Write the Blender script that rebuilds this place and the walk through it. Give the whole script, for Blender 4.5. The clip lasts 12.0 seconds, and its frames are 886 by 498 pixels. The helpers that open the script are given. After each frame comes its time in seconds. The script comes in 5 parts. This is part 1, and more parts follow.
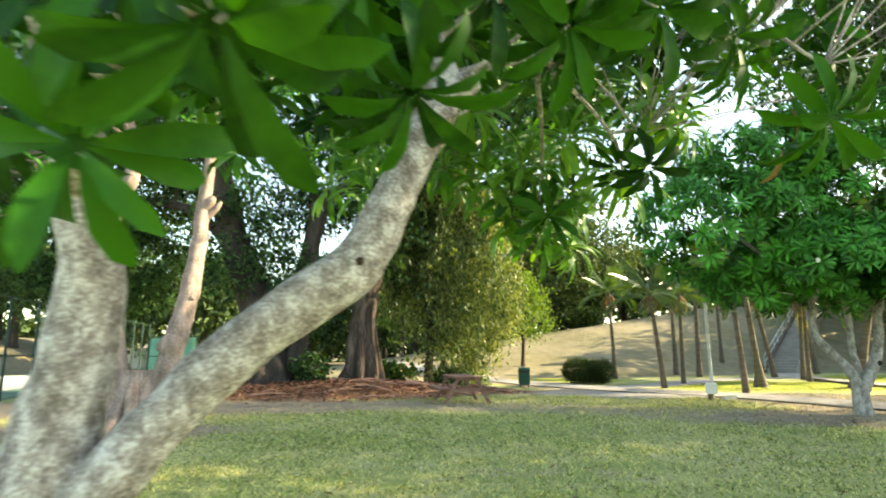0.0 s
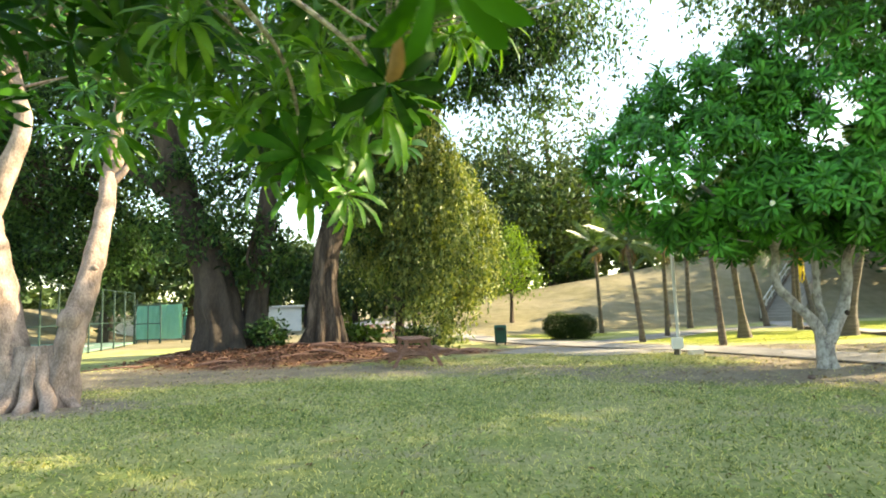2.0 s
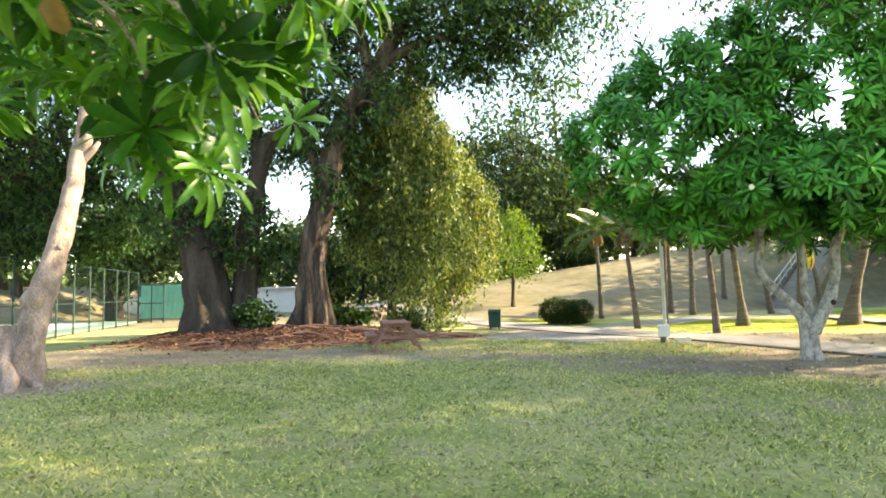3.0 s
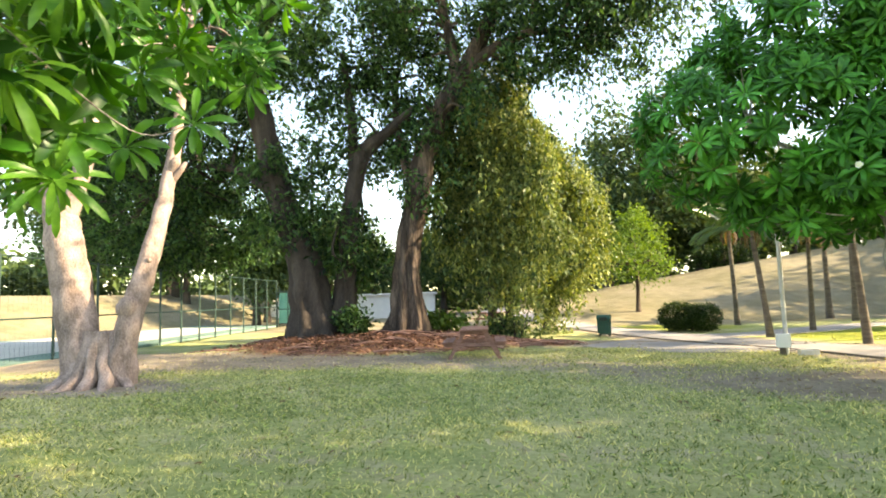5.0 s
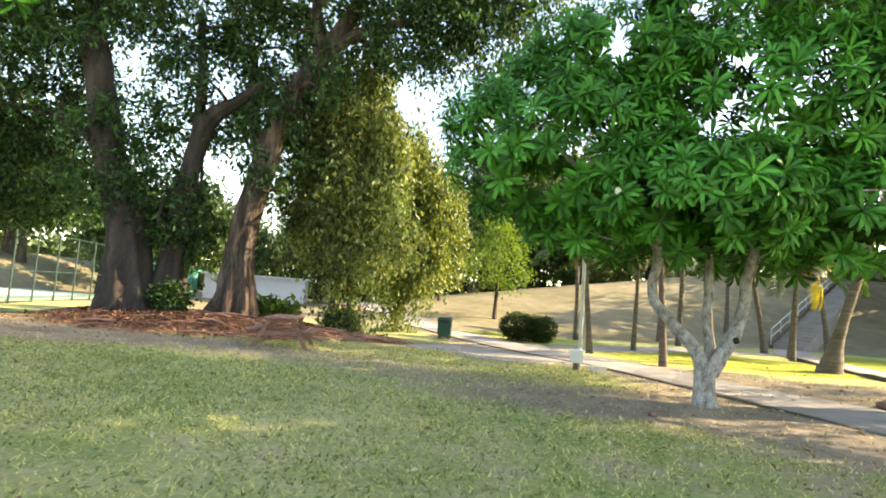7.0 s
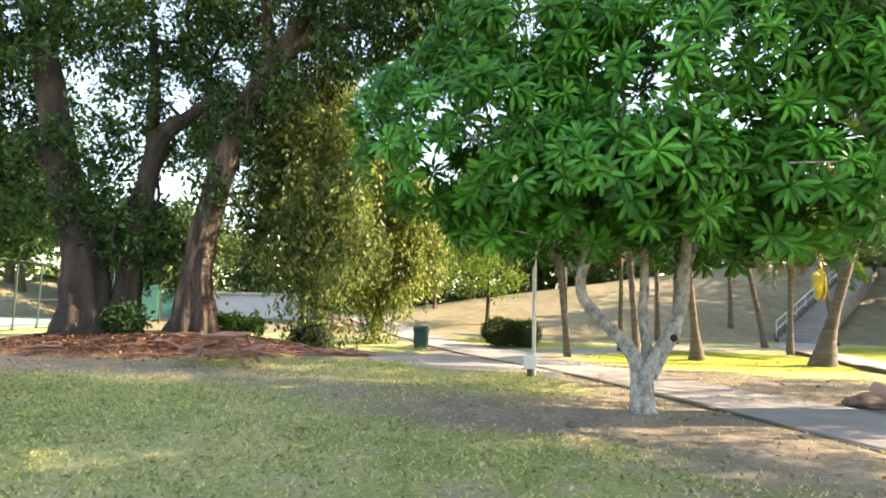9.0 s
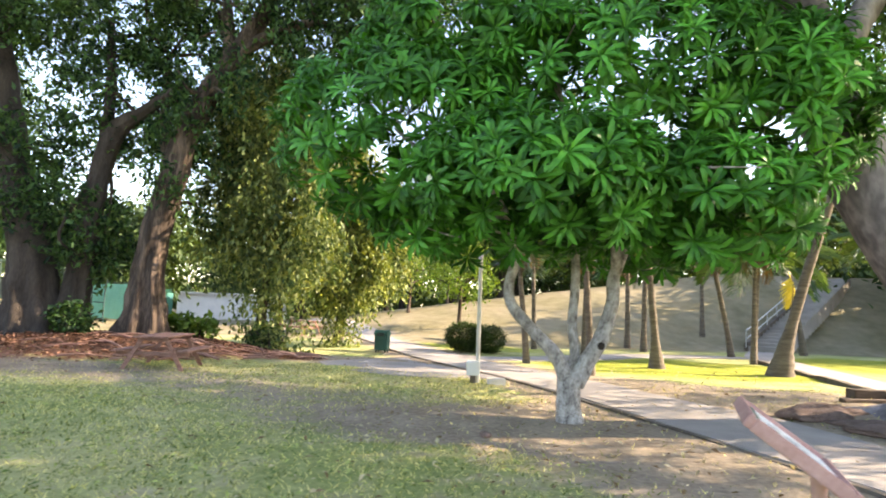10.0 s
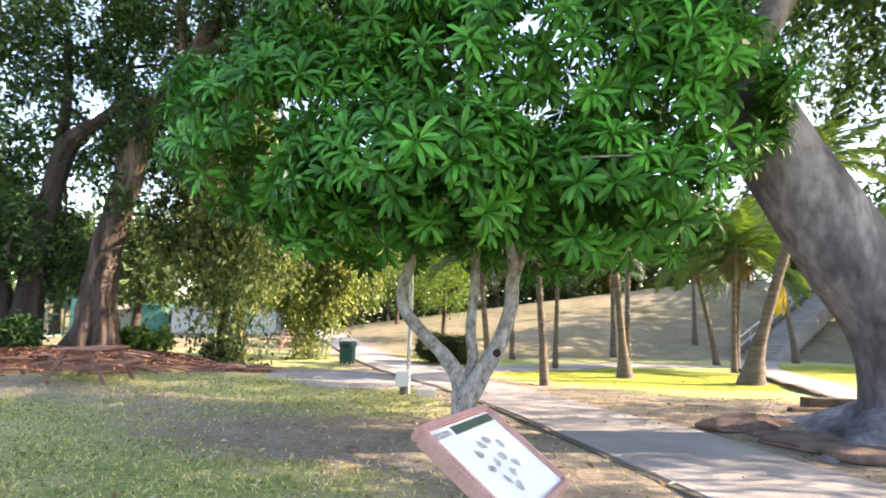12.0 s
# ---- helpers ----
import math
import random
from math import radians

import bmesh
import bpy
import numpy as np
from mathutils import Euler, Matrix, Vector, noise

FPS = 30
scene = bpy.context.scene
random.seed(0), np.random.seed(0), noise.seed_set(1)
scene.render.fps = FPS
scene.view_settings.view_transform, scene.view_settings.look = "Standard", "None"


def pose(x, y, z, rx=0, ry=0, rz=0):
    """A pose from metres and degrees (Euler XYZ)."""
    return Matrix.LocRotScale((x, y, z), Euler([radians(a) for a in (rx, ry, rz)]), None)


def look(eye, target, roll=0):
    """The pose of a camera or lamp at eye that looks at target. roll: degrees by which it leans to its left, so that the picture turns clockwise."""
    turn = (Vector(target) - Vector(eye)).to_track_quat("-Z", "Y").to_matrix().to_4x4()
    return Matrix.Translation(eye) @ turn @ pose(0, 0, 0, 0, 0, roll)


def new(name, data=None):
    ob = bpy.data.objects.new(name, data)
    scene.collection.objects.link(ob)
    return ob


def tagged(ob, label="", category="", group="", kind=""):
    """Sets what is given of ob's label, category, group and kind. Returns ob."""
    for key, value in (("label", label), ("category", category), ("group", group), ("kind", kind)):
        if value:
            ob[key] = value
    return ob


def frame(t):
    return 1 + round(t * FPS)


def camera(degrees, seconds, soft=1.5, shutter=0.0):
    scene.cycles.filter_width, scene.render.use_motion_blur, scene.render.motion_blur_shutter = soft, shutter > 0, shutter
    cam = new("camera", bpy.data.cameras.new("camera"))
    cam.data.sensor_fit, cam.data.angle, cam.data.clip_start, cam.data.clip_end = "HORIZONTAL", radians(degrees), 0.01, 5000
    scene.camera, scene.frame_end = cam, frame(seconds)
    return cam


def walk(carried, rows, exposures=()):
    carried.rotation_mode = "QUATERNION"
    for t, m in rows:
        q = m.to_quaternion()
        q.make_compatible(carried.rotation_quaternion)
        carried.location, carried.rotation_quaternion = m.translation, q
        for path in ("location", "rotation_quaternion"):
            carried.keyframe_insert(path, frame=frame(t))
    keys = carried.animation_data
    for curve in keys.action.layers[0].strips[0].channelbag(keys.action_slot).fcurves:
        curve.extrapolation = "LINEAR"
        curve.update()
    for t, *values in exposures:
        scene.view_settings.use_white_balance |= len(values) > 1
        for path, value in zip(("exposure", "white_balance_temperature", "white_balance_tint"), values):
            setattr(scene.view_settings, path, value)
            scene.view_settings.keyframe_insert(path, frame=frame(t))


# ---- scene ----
cam = camera(75.6, 12.0, soft=1.8, shutter=0.4)
PATH = [
    (0, (0.025, -0.034, 1.335), (0.056, 1.935, 1.686), -0.3),
    (0.5, (0.383, 0.303, 1.391), (0.487, 2.276, 1.701), -0.6),
    (1, (0.819, 0.515, 1.404), (0.885, 2.497, 1.667), -2.0),
    (1.5, (1.214, 0.687, 1.391), (1.322, 2.67, 1.628), -0.8),
    (2, (1.657, 0.849, 1.416), (1.645, 2.838, 1.62), -2.1),
    (2.5, (2.029, 1.037, 1.427), (1.983, 3.031, 1.574), -2.8),
    (3, (2.479, 1.13, 1.422), (2.412, 3.124, 1.568), -1.4),
    (3.5, (2.901, 1.332, 1.417), (2.697, 3.317, 1.548), -3.5),
    (3.7, (3.023, 1.419, 1.419), (2.834, 3.408, 1.493), -3.3),
    (5.3, (4.198, 1.993, 1.404), (3.61, 3.896, 1.589), -1.7),
    (5.5, (4.378, 2.062, 1.41), (3.827, 3.978, 1.571), -1.0),
    (6, (4.801, 2.185, 1.369), (4.336, 4.124, 1.517), 0.2),
    (6.5, (5.206, 2.459, 1.379), (5.016, 4.444, 1.536), 2.0),
    (6.7, (5.365, 2.538, 1.379), (5.178, 4.523, 1.543), 3.8),
    (8.3, (6.585, 3.168, 1.419), (6.255, 5.133, 1.597), 1.9),
    (8.5, (6.729, 3.275, 1.416), (6.36, 5.229, 1.629), 2.1),
    (9, (7.114, 3.509, 1.431), (6.849, 5.482, 1.625), 1.3),
    (9.5, (7.531, 3.684, 1.417), (7.267, 5.657, 1.61), 1.6),
    (10, (7.97, 3.873, 1.453), (7.744, 5.849, 1.663), 2.2),
    (10.5, (8.42, 3.976, 1.445), (8.245, 5.955, 1.672), 1.6),
    (11, (8.811, 4.135, 1.449), (8.689, 6.117, 1.693), 1.6),
    (11.5, (9.171, 4.318, 1.458), (9.027, 6.297, 1.709), 1.4),
    (12, (9.564, 4.532, 1.424), (9.29, 6.497, 1.674), 1.5),
]
walk(cam, [(t, look(eye, target, roll)) for t, eye, target, roll in PATH],
     exposures=[(0.0, 2.37, 8700, 1), (2.0, 2.42, 8700, 3), (3.5, 2.54, 8400, 8), (6.0, 2.46, 8700, 11), (9.0, 2.53, 8300, 15), (12.0, 2.55, 7500, 22)])

# ---------------------------------------------------------------- sky and sun
SUN_DIR = Vector((1.0, 0.2, 0.56)).normalized()      # towards the sun
world = bpy.data.worlds.new("sky")
scene.world = world
world.use_nodes = True
wn = world.node_tree.nodes
sky = wn.new("ShaderNodeTexSky")
sky.sky_type = "NISHITA"
sky.sun_disc = False
sky.sun_elevation = math.asin(SUN_DIR.z)
sky.sun_rotation = math.atan2(SUN_DIR.x, SUN_DIR.y)
sky.air_density, sky.dust_density, sky.ozone_density = 1.0, 0.7, 1.2
world.node_tree.links.new(sky.outputs[0], wn["Background"].inputs[0])
wn["Background"].inputs[1].default_value = 0.14
sun = new("sun", bpy.data.lights.new("sun", "SUN"))
sun.data.energy, sun.data.angle, sun.data.color = 4.0, radians(0.6), (1.0, 0.9, 0.72)
sun.matrix_world = look(SUN_DIR * 60, (0, 0, 0))

# ---------------------------------------------------------------- materials
def material(name, dark, light, scale=8.0, rough=0.85, fine=60.0, bump=0.3, mid=None, metal=0.0, through_light=0.0,
             island=0.0, per_object=0.0, spec=0.3, stretch=(1, 1, 1), fine_amount=0.35, relief=0.02, soft=0.2):
    """A surface between two colours, with mottling at two scales, fine relief and, for leaves, light shining through."""
    m = bpy.data.materials.new(name)
    m.use_nodes = True
    nt = m.node_tree
    N, L = nt.nodes, nt.links
    bsdf = N["Principled BSDF"]
    tc = N.new("ShaderNodeTexCoord")
    mp = N.new("ShaderNodeMapping")
    mp.inputs["Scale"].default_value = stretch
    L.new(tc.outputs["Object"], mp.inputs[0])
    big = N.new("ShaderNodeTexNoise")
    big.inputs["Scale"].default_value, big.inputs["Detail"].default_value = scale, 4
    small = N.new("ShaderNodeTexNoise")
    small.inputs["Scale"].default_value, small.inputs["Detail"].default_value = fine, 3
    L.new(mp.outputs[0], big.inputs["Vector"])
    L.new(mp.outputs[0], small.inputs["Vector"])
    mix = N.new("ShaderNodeMath")
    mix.operation = "MULTIPLY_ADD"
    L.new(small.outputs["Fac"], mix.inputs[0])
    mix.inputs[1].default_value = fine_amount
    add = N.new("ShaderNodeMath")
    add.operation = "MULTIPLY"
    L.new(big.outputs["Fac"], add.inputs[0])
    add.inputs[1].default_value = 1.0 - fine_amount
    L.new(add.outputs[0], mix.inputs[2])
    value = mix.outputs[0]
    if island or per_object:
        geo, info = N.new("ShaderNodeNewGeometry"), N.new("ShaderNodeObjectInfo")
        for source, amount in ((geo.outputs["Random Per Island"], island), (info.outputs["Random"], per_object)):
            if amount:
                k = N.new("ShaderNodeMath")
                k.operation = "MULTIPLY_ADD"
                L.new(source, k.inputs[0])
                k.inputs[1].default_value = amount
                shift = N.new("ShaderNodeMath")
                shift.operation = "ADD"
                L.new(value, shift.inputs[0])
                shift.inputs[1].default_value = -amount / 2
                L.new(shift.outputs[0], k.inputs[2])
                value = k.outputs[0]
    ramp = N.new("ShaderNodeValToRGB")
    ramp.color_ramp.elements[0].position, ramp.color_ramp.elements[1].position = 0.5 - soft, 0.5 + soft
    ramp.color_ramp.elements[0].color, ramp.color_ramp.elements[1].color = (*dark, 1), (*light, 1)
    if mid:
        e = ramp.color_ramp.elements.new(0.5)
        e.color = (*mid, 1)
    L.new(value, ramp.inputs[0])
    L.new(ramp.outputs[0], bsdf.inputs["Base Color"])
    bsdf.inputs["Roughness"].default_value, bsdf.inputs["Metallic"].default_value = rough, metal
    bsdf.inputs["Specular IOR Level"].default_value = spec
    if bump:
        b = N.new("ShaderNodeBump")
        b.inputs["Strength"].default_value, b.inputs["Distance"].default_value = bump, relief
        L.new(value, b.inputs["Height"])
        L.new(b.outputs[0], bsdf.inputs["Normal"])
    if through_light:
        tr, sh = N.new("ShaderNodeBsdfTranslucent"), N.new("ShaderNodeMixShader")
        hue = N.new("ShaderNodeMix")
        hue.data_type, hue.blend_type = "RGBA", "MULTIPLY"
        hue.inputs[0].default_value = 1.0
        L.new(ramp.outputs[0], hue.inputs[6])
        hue.inputs[7].default_value = (1.9, 1.7, 0.5, 1)
        L.new(hue.outputs[2], tr.inputs[0])
        sh.inputs[0].default_value = through_light
        L.new(bsdf.outputs[0], sh.inputs[1])
        L.new(tr.outputs[0], sh.inputs[2])
        L.new(sh.outputs[0], N["Material Output"].inputs[0])
    return m


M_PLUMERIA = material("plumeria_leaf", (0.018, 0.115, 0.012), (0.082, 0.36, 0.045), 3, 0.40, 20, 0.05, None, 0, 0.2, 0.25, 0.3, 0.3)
# Darker copy of the plumeria leaf, with the crown's inner shade in its colour.
M_PLUMERIA_SHADED = material("plumeria_shaded_leaf", (0.012, 0.068, 0.009), (0.05, 0.22, 0.025), 3, 0.48, 20, 0.05, None, 0, 0.15, 0.4, 0, 0.2)
# One leaf twice: sunlight put into the first colour, shade into the second.
M_SUNLITLEAF = material("sunlit_frangipani_leaf", (0.016, 0.085, 0.010), (0.075, 0.25, 0.028), 4, 0.4, 25, 0.05, None, 0, 0.3, 0.3, 0.4, 0.5)
M_SHADEDLEAF = material("shaded_frangipani_leaf", (0.006, 0.04, 0.004), (0.026, 0.125, 0.010), 4, 0.5, 25, 0.05, None, 0, 0.2, 0.3, 0.4, 0.15)
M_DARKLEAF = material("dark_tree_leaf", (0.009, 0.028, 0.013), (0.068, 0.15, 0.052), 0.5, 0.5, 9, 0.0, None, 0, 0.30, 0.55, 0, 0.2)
# Yellower copy of the vine leaf, with sunlight put into its colour.
M_SUNLITVINE = material("sunlit_vine_leaf", (0.09, 0.14, 0.03), (0.33, 0.37, 0.09), 0.9, 0.5, 9, 0.0, (0.19, 0.24, 0.055), 0, 0.18, 0.45, 0, 0.35)
# Young leaf, its colour lifted further to stand for sun on the shoots.
M_SUNLIT_YOUNGLEAF = material("sunlit_young_frangipani_leaf", (0.04, 0.16, 0.014), (0.17, 0.38, 0.06), 4, 0.38, 25, 0.05, None, 0, 0.4, 0.35, 0.3, 0.5)
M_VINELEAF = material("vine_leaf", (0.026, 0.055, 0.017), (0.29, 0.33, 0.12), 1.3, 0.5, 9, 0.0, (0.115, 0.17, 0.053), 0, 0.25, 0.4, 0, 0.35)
M_BRIGHTLEAF = material("young_tree_leaf", (0.045, 0.10, 0.02), (0.13, 0.22, 0.04), 0.6, 0.5, 9, 0.0, None, 0, 0.4, 0.4, 0, 0.3)
M_FARLEAF = material("far_leaf", (0.02, 0.045, 0.018), (0.085, 0.135, 0.045), 0.12, 0.6, 3, 0.0, None, 0, 0.18, 0.5, 0, 0.2)
M_YELLOWLEAF = material("yellow_leaf", (0.55, 0.42, 0.04), (0.78, 0.64, 0.12), 3, 0.5, 20, 0.05, None, 0, 0.4, 0.3, 0, 0.3)
M_HEDGE = material("hedge_leaf", (0.010, 0.028, 0.007), (0.04, 0.078, 0.012), 2, 0.5, 9, 0.0, None, 0, 0.25, 0.5, 0, 0.3)
M_PALMLEAF = material("palm_leaf", (0.03, 0.075, 0.022), (0.12, 0.20, 0.06), 1.5, 0.38, 20, 0.0, None, 0, 0.2, 0.3, 0.3, 0.4)
M_DEADFROND = material("dead_frond", (0.10, 0.065, 0.035), (0.26, 0.18, 0.10), 2, 0.8, 20, 0.1, None, 0, 0.15, 0.3, 0.3)
M_PETAL = material("petal", (0.75, 0.74, 0.62), (0.82, 0.82, 0.76), 3, 0.5, 20, 0.0, None, 0, 0.3)
M_BARK_NEAR = material("lichen_bark", (0.15, 0.13, 0.122), (0.60, 0.585, 0.58), 17, 0.9, 90, 0.8, (0.31, 0.28, 0.268), stretch=(1, 1, 0.8), fine_amount=0.45, soft=0.12)
M_BARK_PINK = material("pale_bark", (0.15, 0.11, 0.092), (0.43, 0.325, 0.29), 5, 0.9, 40, 0.8, (0.28, 0.21, 0.183), stretch=(1, 1, 0.5), relief=0.04, soft=0.15)
M_BARK_GREY = material("pale_grey_bark", (0.13, 0.115, 0.105), (0.50, 0.48, 0.45), 11, 0.9, 45, 0.7, (0.32, 0.30, 0.275), stretch=(1, 1, 0.7), soft=0.15)
M_BARK_DARK = material("dark_bark", (0.018, 0.014, 0.012), (0.09, 0.072, 0.06), 3, 0.95, 25, 0.9, None, stretch=(1, 1, 0.25), relief=0.07)
M_BARK_BROWN = material("brown_bark", (0.022, 0.016, 0.013), (0.17, 0.125, 0.098), 4, 0.95, 25, 0.9, (0.062, 0.046, 0.037), stretch=(1, 1, 0.16), relief=0.07, soft=0.14)
M_BARK_RIGHT = material("smooth_grey_bark", (0.055, 0.048, 0.056), (0.39, 0.36, 0.39), 1.6, 0.9, 11, 0.8, (0.17, 0.155, 0.175), stretch=(1, 1, 0.4), relief=0.05, soft=0.15, fine_amount=0.28)
M_BARK_PALM = material("palm_bark", (0.055, 0.044, 0.036), (0.20, 0.165, 0.13), 4, 0.9, 40, 0.5, None, stretch=(0.6, 0.6, 3))
M_GRASS = material("grass_blade", (0.095, 0.135, 0.036), (0.64, 0.61, 0.32), 0.5, 0.6, 6, 0.0, None, 0, 0.3, 0.8, 0, 0.2)
M_WEED = material("lawn_weed", (0.10, 0.155, 0.05), (0.36, 0.43, 0.16), 2, 0.5, 20, 0.0, None, 0, 0.25, 0.7)
M_FALLEN = material("fallen_leaf", (0.16, 0.10, 0.05), (0.52, 0.46, 0.30), 2, 0.7, 20, 0.0, None, 0, 0.1, 0.9)
M_CHIP = material("red_bark_chip", (0.07, 0.035, 0.022), (0.27, 0.14, 0.095), 2, 0.9, 20, 0.0, None, 0, 0, 0.9)
M_CONCRETE = material("path_concrete", (0.22, 0.203, 0.196), (0.36, 0.335, 0.32), 1.3, 0.92, 45, 0.3)
M_KERB = material("path_edge", (0.06, 0.05, 0.04), (0.16, 0.135, 0.11), 2, 0.95, 30, 0.4)
M_TABLE = material("faded_red_timber", (0.17, 0.085, 0.065), (0.36, 0.21, 0.17), 4, 0.8, 60, 0.3, None, stretch=(1, 6, 6))
M_BIN = material("green_plastic", (0.012, 0.06, 0.048), (0.025, 0.10, 0.08), 3, 0.5, 30, 0.1)
M_BIN_DARK = material("dark_plastic", (0.01, 0.02, 0.02), (0.03, 0.045, 0.04), 3, 0.5, 30, 0.1)
M_POLE = material("galvanised_pole", (0.42, 0.42, 0.40), (0.58, 0.58, 0.55), 4, 0.5, 40, 0.05, None, 0.4)
M_WHITE = material("white_paint", (0.68, 0.69, 0.70), (0.82, 0.82, 0.81), 2, 0.5, 30, 0.08)
M_STONE = material("white_stone", (0.50, 0.47, 0.42), (0.75, 0.72, 0.66), 6, 0.9, 40, 0.4)
M_SIGNFRAME = material("pink_sign_frame", (0.42, 0.22, 0.19), (0.58, 0.35, 0.31), 5, 0.6, 40, 0.15)
M_SIGNFACE = material("sign_face", (0.78, 0.79, 0.78), (0.85, 0.86, 0.85), 2, 0.35, 30, 0.0)
M_SIGNGREEN = material("sign_green", (0.05, 0.09, 0.065), (0.08, 0.125, 0.09), 4, 0.5, 30, 0.0)
M_SIGNGREY = material("sign_grey_print", (0.16, 0.17, 0.16), (0.60, 0.61, 0.59), 70, 0.5, 60, 0.0)
M_FENCE = material("dark_green_steel", (0.015, 0.035, 0.03), (0.03, 0.065, 0.055), 4, 0.5, 30, 0.05)
M_TEAL = material("teal_paint", (0.10, 0.34, 0.33), (0.16, 0.44, 0.42), 1.2, 0.7, 30, 0.1, None, 0, 0.3)
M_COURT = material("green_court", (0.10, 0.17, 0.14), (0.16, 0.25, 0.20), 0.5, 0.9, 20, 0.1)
M_COURT_SUNLIT = material("sunlit_court", (0.42, 0.40, 0.35), (0.56, 0.53, 0.47), 0.5, 0.9, 20, 0.1)
M_ROOF = material("grey_roof", (0.16, 0.15, 0.14), (0.28, 0.26, 0.25), 1, 0.8, 15, 0.2)
M_TIMBER = material("old_timber", (0.06, 0.045, 0.035), (0.16, 0.12, 0.095), 3, 0.9, 40, 0.4, None, stretch=(1, 8, 8))
M_MOUND = material("root_earth", (0.075, 0.052, 0.044), (0.25, 0.17, 0.145), 5, 0.95, 35, 0.9, None, relief=0.05)
M_HOLE = material("bark_hollow", (0.015, 0.012, 0.01), (0.04, 0.03, 0.025), 9, 0.95, 40, 0.3)


def ground_material():
    """Lawn, bare earth, bark mulch and dry hill grass, laid out by the four mask attributes of the ground sheet."""
    m = bpy.data.materials.new("ground")
    m.use_nodes = True
    nt = m.node_tree
    N, L = nt.nodes, nt.links
    bsdf = N["Principled BSDF"]
    tc = N.new("ShaderNodeTexCoord")

    def noise_tex(scale, detail=4):
        n = N.new("ShaderNodeTexNoise")
        n.inputs["Scale"].default_value, n.inputs["Detail"].default_value = scale, detail
        L.new(tc.outputs["Object"], n.inputs["Vector"])
        return n.outputs["Fac"]

    def ramp(fac, *stops):
        r = N.new("ShaderNodeValToRGB")
        els = r.color_ramp.elements
        els[0].position, els[0].color = stops[0][0], (*stops[0][1], 1)
        els[1].position, els[1].color = stops[-1][0], (*stops[-1][1], 1)
        for p, c in stops[1:-1]:
            els.new(p).color = (*c, 1)
        L.new(fac, r.inputs[0])
        return r.outputs[0]

    def blend(fac, a, b):
        x = N.new("ShaderNodeMix")
        x.data_type = "RGBA"
        L.new(fac, x.inputs[0])
        L.new(a, x.inputs[6])
        L.new(b, x.inputs[7])
        return x.outputs[2]

    def mask(attribute, wobble, gain):
        a = N.new("ShaderNodeAttribute")
        a.attribute_name = attribute
        k = N.new("ShaderNodeMath")
        k.operation = "MULTIPLY_ADD"
        L.new(wobble, k.inputs[0])
        k.inputs[1].default_value = gain
        s = N.new("ShaderNodeMath")
        s.operation = "SUBTRACT"
        L.new(a.outputs["Fac"], s.inputs[0])
        s.inputs[1].default_value = gain / 2
        L.new(s.outputs[0], k.inputs[2])
        r = N.new("ShaderNodeMapRange")
        r.inputs["From Min"].default_value, r.inputs["From Max"].default_value = 0.3, 0.65
        L.new(k.outputs[0], r.inputs[0])
        return r.outputs[0]

    broad, patch, fine, grit = noise_tex(0.35), noise_tex(1.7), noise_tex(14), noise_tex(70)
    green = ramp(patch, (0.32, (0.20, 0.27, 0.08)), (0.5, (0.38, 0.40, 0.155)), (0.66, (0.60, 0.53, 0.31)))
    green2 = ramp(fine, (0.35, (0.11, 0.14, 0.045)), (0.7, (0.50, 0.50, 0.23)))
    half = N.new("ShaderNodeValue")
    half.outputs[0].default_value = 0.5
    worn = ramp(broad, (0.4, (0.19, 0.26, 0.075)), (0.62, (0.48, 0.43, 0.24)))
    third = N.new("ShaderNodeValue")
    third.outputs[0].default_value = 0.35
    lawn = blend(third.outputs[0], blend(half.outputs[0], green, green2), worn)
    earth = blend(half.outputs[0], ramp(fine, (0.3, (0.18, 0.145, 0.108)), (0.7, (0.42, 0.345, 0.262))),
                  ramp(patch, (0.3, (0.17, 0.135, 0.10)), (0.7, (0.38, 0.315, 0.24))))
    mulch = ramp(fine, (0.3, (0.07, 0.036, 0.024)), (0.5, (0.15, 0.078, 0.052)), (0.72, (0.27, 0.155, 0.11)))
    straw = blend(half.outputs[0], ramp(patch, (0.3, (0.155, 0.135, 0.08)), (0.7, (0.285, 0.248, 0.16))),
                  ramp(broad, (0.35, (0.14, 0.128, 0.065)), (0.65, (0.265, 0.228, 0.158))))
    fresh = ramp(patch, (0.3, (0.15, 0.19, 0.025)), (0.7, (0.33, 0.345, 0.055)))
    c = blend(mask("dry", patch, 0.6), lawn, straw)
    c = blend(mask("lush", patch, 0.9), c, fresh)
    c = blend(mask("bare", patch, 0.9), c, earth)
    c = blend(mask("mulch", patch, 0.7), c, mulch)
    L.new(c, bsdf.inputs["Base Color"])
    bsdf.inputs["Roughness"].default_value, bsdf.inputs["Specular IOR Level"].default_value = 0.95, 0.15
    b = N.new("ShaderNodeBump")
    b.inputs["Strength"].default_value, b.inputs["Distance"].default_value = 0.7, 0.03
    both = N.new("ShaderNodeMath")
    both.operation = "ADD"
    L.new(fine, both.inputs[0])
    L.new(grit, both.inputs[1])
    L.new(both.outputs[0], b.inputs["Height"])
    L.new(b.outputs[0], bsdf.inputs["Normal"])
    return m


M_GROUND = ground_material()

# ---------------------------------------------------------------- building helpers
rng = np.random.default_rng(7)


def mesh_of(name, verts, faces, mat, smooth=False):
    me = bpy.data.meshes.new(name)
    me.from_pydata([tuple(v) for v in verts], [], faces)
    me.materials.append(mat)
    if smooth:
        me.polygons.foreach_set("use_smooth", [True] * len(me.polygons))
    me.update()
    return me


